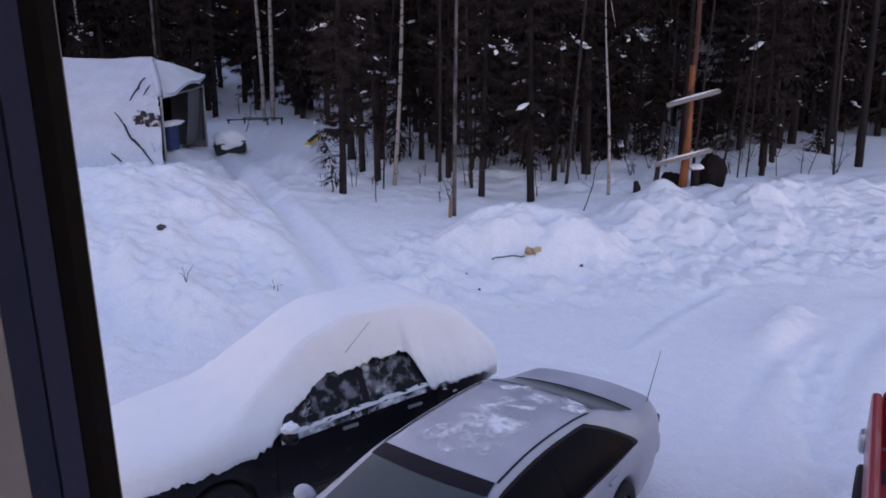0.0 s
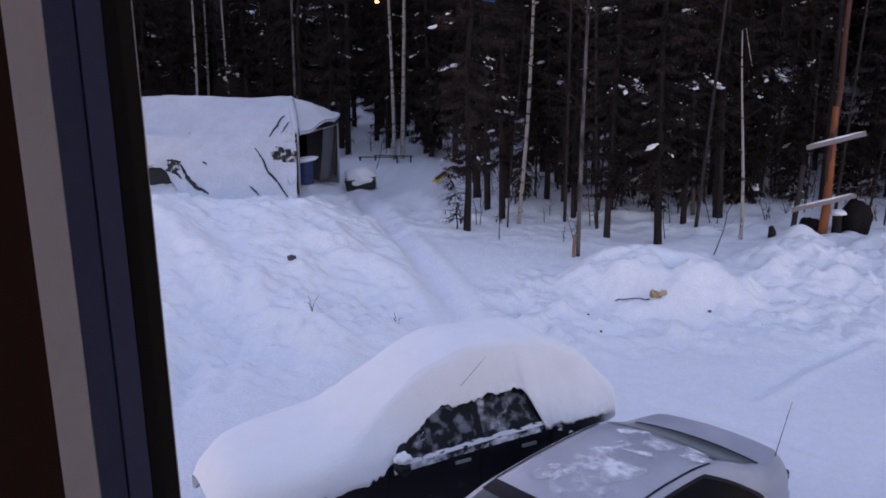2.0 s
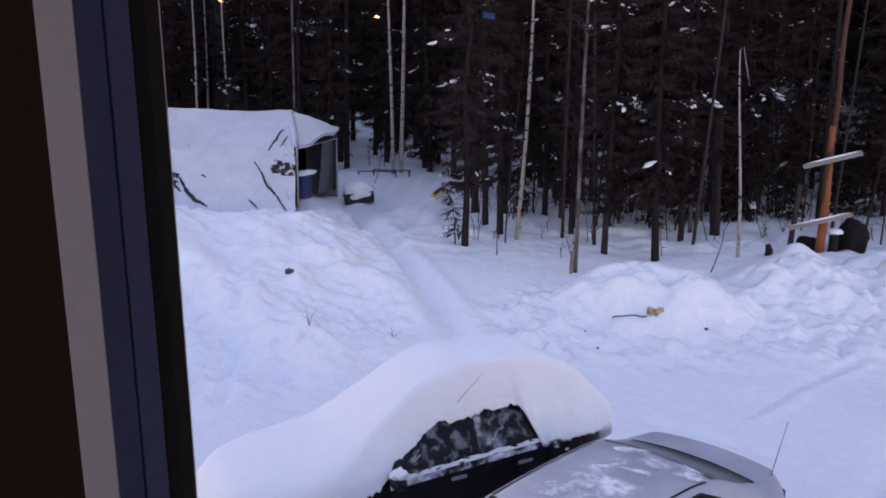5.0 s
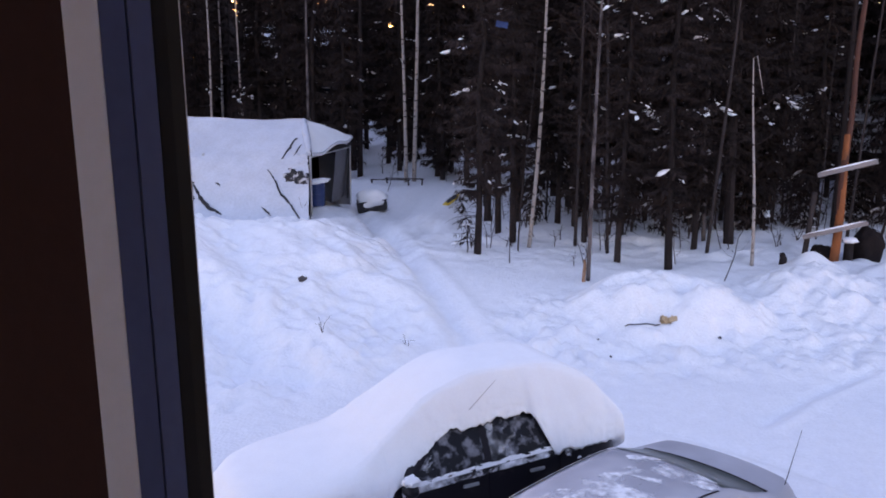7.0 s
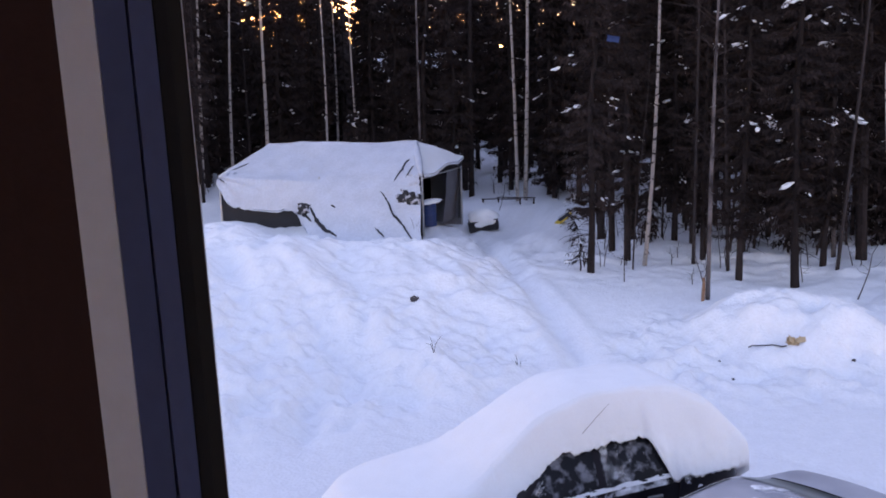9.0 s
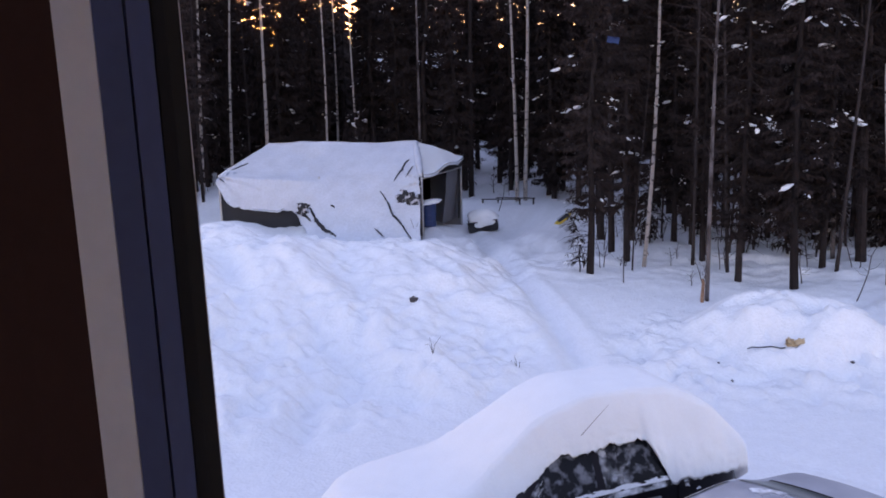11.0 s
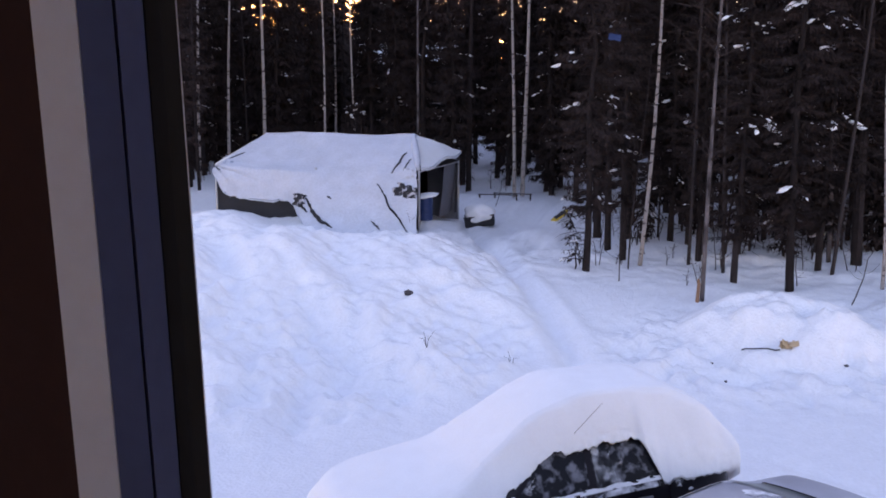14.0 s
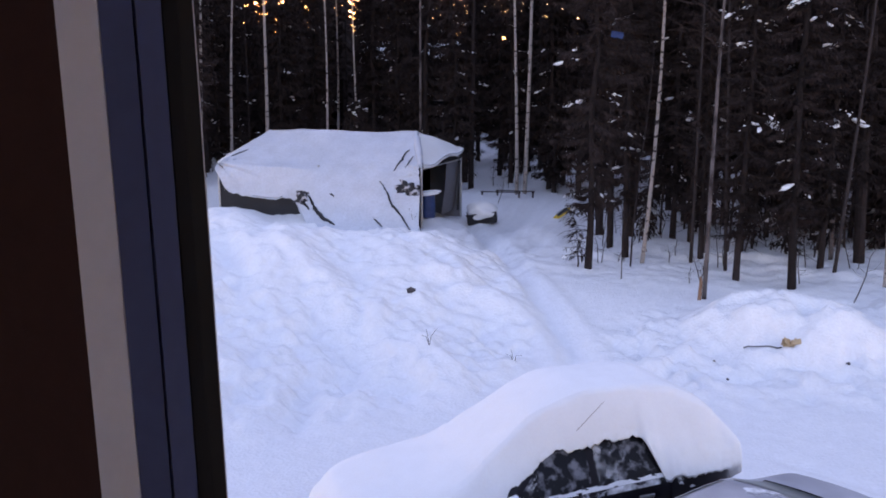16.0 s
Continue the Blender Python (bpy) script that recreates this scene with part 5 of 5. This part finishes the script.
def bare_tree(label, seed, x, y, lx, tall, r0, mat, branches, bend=0.15, start=0.35, hook=False, group="bare trees of the forest edge"):
    t = thing("birch_tree" if mat is M_BIRCH else "bare_tree", label, "tree", place(x, y, lx), group=group)
    tr, br = bare_tree_meshes(seed, tall, r0, mat, branches, bend, start, hook)
    part("trunk", tr, t)
    if br:
        tagged(part("crown", br, t), kind="stuff")
    return t


B = "slender pale birch trunk with dark bark marks"
bare_tree(B, 1, -1.35, 21.9, 0.054, 11, 0.060, M_BIRCH, 14, 0.20, 0.6)
bare_tree(B, 2, -6.92, 34.0, 0.0, 13, 0.10, M_BIRCH, 14, 0.12, 0.6)
bare_tree(B, 3, -7.20, 33.8, -0.004, 12, 0.085, M_BIRCH, 14, 0.12, 0.6)
bare_tree(B, 4, -18.9, 34.3, 0.06, 12, 0.10, M_BIRCH, 16, 0.2, 0.5)
bare_tree(B, 5, -20.4, 33.8, 0.04, 12, 0.08, M_BIRCH, 16, 0.15, 0.5)
bare_tree(B, 6, -19.9, 30.6, 0.0, 12, 0.08, M_BIRCH, 16, 0.2, 0.5)
bare_tree(B, 7, -11.3, 33.6, 0.03, 13, 0.07, M_BARK_PALE, 14, 0.12, 0.6)
bare_tree("thin broken birch with its top bent over", 8, 4.03, 20.37, -0.010, 4.8, 0.050, M_BIRCH, 5, 0.14, 0.5, True)
bare_tree("thin grey tree trunk rising from the snow", 9, 0.21, 18.49, 0.027, 10, 0.052, M_BARK_PALE, 26, 0.08, 0.25)
bare_tree("thin grey tree trunk rising from the snow", 10, 3.33, 23.4, -0.022, 11, 0.065, M_BARK_PALE, 14, 0.06, 0.5)
bare_tree("thin grey tree trunk rising from the snow", 12, -9.5, 35.1, 0.02, 13, 0.13, M_BARK, 12, 0.05, 0.5)
bare_tree("dark tree trunk rising from the snow", 13, 9.9, 25.2, -0.02, 12, 0.09, M_BARK, 16, 0.05, 0.3)
bare_tree("dark tree trunk rising from the snow", 14, 12.1, 26.4, -0.03, 12, 0.10, M_BARK, 16, 0.05, 0.3)
bare_tree("dark tree trunk rising from the snow", 15, 11.9, 23.9, -0.03, 12, 0.12, M_BARK, 16, 0.05, 0.3)
bare_tree("dark tree trunk rising from the snow", 16, 3.88, 23.1, -0.01, 10, 0.09, M_BARK, 12, 0.05, 0.4)

for k, x, y in ((0, -9.3, 39.6), (1, -10.4, 44.5), (2, -8.2, 37.2), (1, -12.6, 43.0), (0, -15.2, 45.5), (1, -16.6, 48.2), (2, -17.6, 49.6), (0, -15.9, 47.0), (1, -13.5, 38.6), (2, -14.2, 41.0)):
    spruce_at("far", k, x, y, 0.0, k * 77 + x * 10)

# the wood behind: seeded, kept off the tent, the trail and the mast
rnd = random.Random(5)
taken = [(o.matrix_basis.translation.x, o.matrix_basis.translation.y) for o in scene.objects if o.parent is None and o.get("category") == "tree"]


def wood_edge(x):
    if x < -17.5:
        return 24.0
    if x < -3.3:
        return 33.5
    if x < 7.5:
        return 22.5
    return 24.8 + 0.15 * (x - 7.5)


count = 0
while count < 300:
    x, y = rnd.uniform(-44, 38), 22 + 26 * rnd.random() ** 0.9
    gap = 1.05 if y < 36 else 1.5
    if y < wood_edge(x) + 0.3 or any((x - a) ** 2 + (y - b) ** 2 < gap ** 2 for a, b in taken):
        continue
    if abs(x) > 0.95 * y + 6:
        continue
    if (y < 39 and abs(x - 0.255 * y) < 2.0 and rnd.random() < 0.6) or (y > 33 and abs(x + 0.388 * y) < 0.35 and rnd.random() < 0.7):
        continue
    taken.append((x, y))
    count += 1
    lx, rz = rnd.gauss(0, 0.012), rnd.uniform(0, 360)
    roll = rnd.random()
    if roll >= 0.93 and (abs(x - 0.28 * y) < 2.2 or -0.3 * y < x < 0):
        roll = 0.8
    if roll < 0.62:
        spruce_at("near" if y < 27 else "far", rnd.randrange(4 if y < 27 else 3), x, y, lx, rz)
    elif roll < 0.93:
        key = ("bare", rnd.randrange(4))
        if key not in protos:
            protos[key] = bare_tree("thin dark leafless trunk in the wood", 100 + key[1], x, y, lx, 11 + key[1], 0.055 + 0.015 * key[1], M_BARK, 18, 0.1, 0.2, group="bare trunks in the wood")
        else:
            copy_thing(protos[key], place(x, y, lx, 0, rz))
    else:
        key = ("birch", rnd.randrange(2))
        if key not in protos:
            protos[key] = bare_tree("slender pale birch in the wood", 120 + key[1], x, y, lx, 12, 0.06 + 0.02 * key[1], M_BIRCH, 16, 0.15, 0.4, group="birches in the wood")
        else:
            copy_thing(protos[key], place(x, y, lx, 0, rz))


# undergrowth: thin saplings and bare shrubs along the forest edge
def shrub_mesh(seed, n, tall):
    """A few crooked stems with short side twigs."""
    r = random.Random(seed)
    out = []
    for k in range(n):
        a, sp = r.random() * 6.28, r.uniform(0.02, 0.22)
        p = Vector((math.cos(a) * sp, math.sin(a) * sp, -0.15))
        h, lean = tall * r.uniform(0.45, 1), Vector((r.uniform(-0.30, 0.30), r.uniform(-0.30, 0.30), 1))
        pts = [p]
        for q in range(5):
            p = p + (lean + Vector((r.uniform(-0.22, 0.22), r.uniform(-0.22, 0.22), 0))) * h / 5
            pts.append(p)
        out.append(tube_arrays(pts, [0.015, 0.013, 0.011, 0.009, 0.006, 0.003], 5, False))
        for j in range(7):
            q = r.uniform(1.2, 4.8)
            o = pts[int(q)].lerp(pts[int(q) + 1], q - int(q))
            a2, ln = r.random() * 6.28, h * r.uniform(0.10, 0.26)
            mid = o + Vector((math.cos(a2), math.sin(a2), r.uniform(0.0, 0.8))) * ln * 0.5
            out.append(tube_arrays([o, mid, mid + Vector((math.cos(a2), math.sin(a2), r.uniform(0.3, 1.3))) * ln * 0.5], [0.006, 0.005, 0.002], 3, False))
    return mesh("shrub", *merge(*out), M_TWIG)


shrubs = [shrub_mesh(201, 1, 1.3), shrub_mesh(202, 2, 1.9), shrub_mesh(203, 1, 2.4), shrub_mesh(204, 3, 0.9), shrub_mesh(205, 2, 1.4)]
count = 0
while count < 85:
    x, y = rnd.uniform(-3.2, 11), rnd.uniform(18.8, 27)
    if rnd.random() < 0.25:
        x, y = rnd.uniform(-22, -4), rnd.uniform(31, 37)
    elif y < 19.6 + 0.28 * max(x, 0) and rnd.random() < 0.8:
        continue
    if x < -2.6 and -0.5 * (x + 2.6) + 20 > y:
        continue
    if 4.6 < x < 7.8 and y < 22.6:
        continue
    tagged(thing("shrub", "bare thin-stemmed shrub poking through the snow", "shrub", pose(x, y, H(x, y), 0, 0, rnd.uniform(0, 360)), group="shrubs at the forest edge", me=shrubs[count % 5]))
    count += 1

# thin dead stems standing among the first spruces
for k in range(46):
    x, y = rnd.uniform(-1.6, 10.5), rnd.uniform(21.2, 28.0)
    if 4.6 < x < 7.8 and y < 23.2:
        continue
    key = ("stem", k % 3)
    if key not in protos:
        protos[key] = bare_tree("thin dead leafless stem among the spruces", 140 + k, x, y, 0.0, 5.5 + 1.5 * k, 0.024 + 0.006 * k, M_BARK_GREY, 30, 0.18, 0.08, group="dead stems among the spruces")
    else:
        copy_thing(protos[key], place(x, y, rnd.gauss(0, 0.035), 0, rnd.uniform(0, 360)))

# spruces before the far cabin
for k, x, y in ((0, -17.7, 44.0), (1, -16.0, 40.2), (2, -19.2, 47.6), (1, -18.4, 46.0)):
    spruce_at("far", k, x, y, 0.0, 60 * k + 25)

# a thicket of dark stems and spruces behind the broken birch
for k in range(16):
    y = 25.2 + 0.75 * k
    x = (0.155 + 0.06 * rnd.random()) * y
    if k % 3:
        copy_thing(protos["bare", k % 4], place(x, y, rnd.gauss(0, 0.012), 0, rnd.uniform(0, 360)))
    else:
        spruce_at("far", k % 2, x, y, rnd.gauss(0, 0.012), rnd.uniform(0, 360))

# a closer screen of spruces beyond the mast
for k in range(34):
    x, y = rnd.uniform(10.0, 24.0), rnd.uniform(27.5, 41.0)
    spruce_at("far", k % 3, x, y, rnd.gauss(0, 0.012), rnd.uniform(0, 360))

# a low leafy young spruce beside the trunk at the trail
YOUNG = spruce_meshes(91, 1.6, 0.45, 0.15, 9, 3, 3, 0.018, 3, 0.16)
UNDER = [spruce_meshes(301, 2.2, 0.55, 0.1, 16, 4, 4, 0.025, 4, 0.2), spruce_meshes(302, 3.4, 0.75, 0.2, 20, 5, 5, 0.035, 5, 0.22), spruce_meshes(303, 1.5, 0.5, 0.05, 12, 4, 4, 0.02, 3, 0.2)]
count = 0
while count < 75:
    x, y = rnd.uniform(-2, 20), rnd.uniform(23, 33)
    if count % 4 == 0:
        x, y = rnd.uniform(-26, -4), rnd.uniform(34, 42)
    if y < wood_edge(x) + 0.2 or (4.8 < x < 7.6 and y < 23.2) :
        continue
    k = count % 3
    if ("under", k) not in protos:
        protos["under", k] = make_spruce(UNDER[k], place(x, y), "low young spruce in the shade of the wood")
    else:
        copy_thing(protos["under", k], place(x, y, rnd.gauss(0, 0.03), 0, rnd.uniform(0, 360)))
    count += 1
make_spruce(YOUNG, place(-2.85, 20.6, -0.05), "small young spruce sapling beside a trunk")

# blue scrap caught in the boughs
thing("tarp_scrap", "small blue tarpaulin scrap caught in spruce boughs", "tarpaulin", pose(-2.0, 20.2, 6.15, 20, 10, 0) @ Matrix.Diagonal((0.65, 0.65, 0.6, 1)), me=sheet("tarp_scrap", M_BLUE, lambda u, v: Vector((-0.22 + 0.44 * u, 0.05 * noise.noise(Vector((u * 5, v * 5, 0))), -0.12 + 0.24 * v)), 8, 6, 0.01))


# ---- far things ----
def cabin(x, y, rz, w, d, h, roof_h, label):
    t = thing("cabin", label, "house", pose(x, y, H(x, y) - 0.3, 0, 0, rz))
    part("wall", boxes("wall", M_CABIN, ((-w / 2, -d / 2, 0), (w / 2, d / 2, h)), bevel=0.02), t)
    vs = [(-w / 2, -d / 2, h), (w / 2, -d / 2, h), (w / 2, d / 2, h), (-w / 2, d / 2, h), (-w / 2, 0, h + roof_h), (w / 2, 0, h + roof_h)]
    part("gable", mesh("gable", vs, [(0, 4, 3), (1, 2, 5), (0, 3, 2, 1)], M_CABIN), t)
    for s in (-1, 1):
        e, r = Vector((0, s * (d / 2 + 0.4), h - 0.15)), Vector((0, 0, h + roof_h + 0.05))
        part("roof", sheet("roof", M_SNOW_SOFT, lambda u, v: r.lerp(e, v) + Vector(((u - 0.5) * (w + 0.8), 0, 0.12 * noise.noise(Vector((u * 5, v * 4, s))) + 0.02)), 20, 10, 0.18), t, "snow-covered roof slope")
    for k in (-1, 1):
        wn_ = part("window", boxes("window", M_GLASS, ((k * w * 0.25 - 0.45, -d / 2 - 0.03, h * 0.4), (k * w * 0.25 + 0.45, -d / 2 + 0.01, h * 0.4 + 0.9)), bevel=0.01), t, "dark window")
        for za in (h * 0.4 - 0.07, h * 0.4 + 0.9):
            part("frame_rail", boxes("frame_rail", M_PLANK, ((k * w * 0.25 - 0.52, -d / 2 - 0.05, za), (k * w * 0.25 + 0.52, -d / 2 - 0.034, za + 0.07)), bevel=0.004), wn_)
    return t


cabin(9.9, 39.5, -10, 5.6, 5.0, 1.7, 1.9, "dark cabin with a snowy roof deep in the trees")
cabin(-19.5, 56.0, 25, 6.0, 4.0, 6.4, 1.0, "dark cabin with a snowy roof deep in the trees")


# far woods, one mass of joined trees
def far_woods():
    r = random.Random(77)
    vs, fs = [], []
    for k in range(1150):
        x, y = r.uniform(-105, 90), r.uniform(49, 98)
        if (abs(x + 19.5) < 5.5 and y < 61) :
            continue
        tall, rad, g = r.uniform(13, 19), r.uniform(1.2, 2.0), H(x, y)
        o = len(vs)
        tv, tf = tube_arrays([(x, y, g - 0.3), (x, y, g + tall)], [0.14, 0.02], 5, False)
        vs += tv
        fs += [tuple(i + o for i in f) for f in tf]
        for w in range(46):
            z = 0.6 + (tall - 0.6) * (w + r.random()) / 46
            q = rad * (1 - z / tall) ** 0.8 + 0.15
            for b in range(4):
                a = r.random() * 6.28
                L = q * r.uniform(0.6, 1.15)
                c, s = math.cos(a), math.sin(a)
                p = Vector((x, y, g + z))
                t = Vector((-s, c, 0)) * L * r.uniform(0.2, 0.38)
                e = p + Vector((c * L, s * L, -0.45 * L))
                o = len(vs)
                vs += [p, p.lerp(e, 0.55) + t, e, p.lerp(e, 0.55) - t + Vector((0, 0, -0.25 * L))]
                fs += [(o, o + 1, o + 2), (o, o + 2, o + 3)]
    return mesh("far_woods", vs, fs, M_NEEDLE)


thing("far_woods", "dense dark spruce wood in the distance", "forest", kind="stuff", me=far_woods())
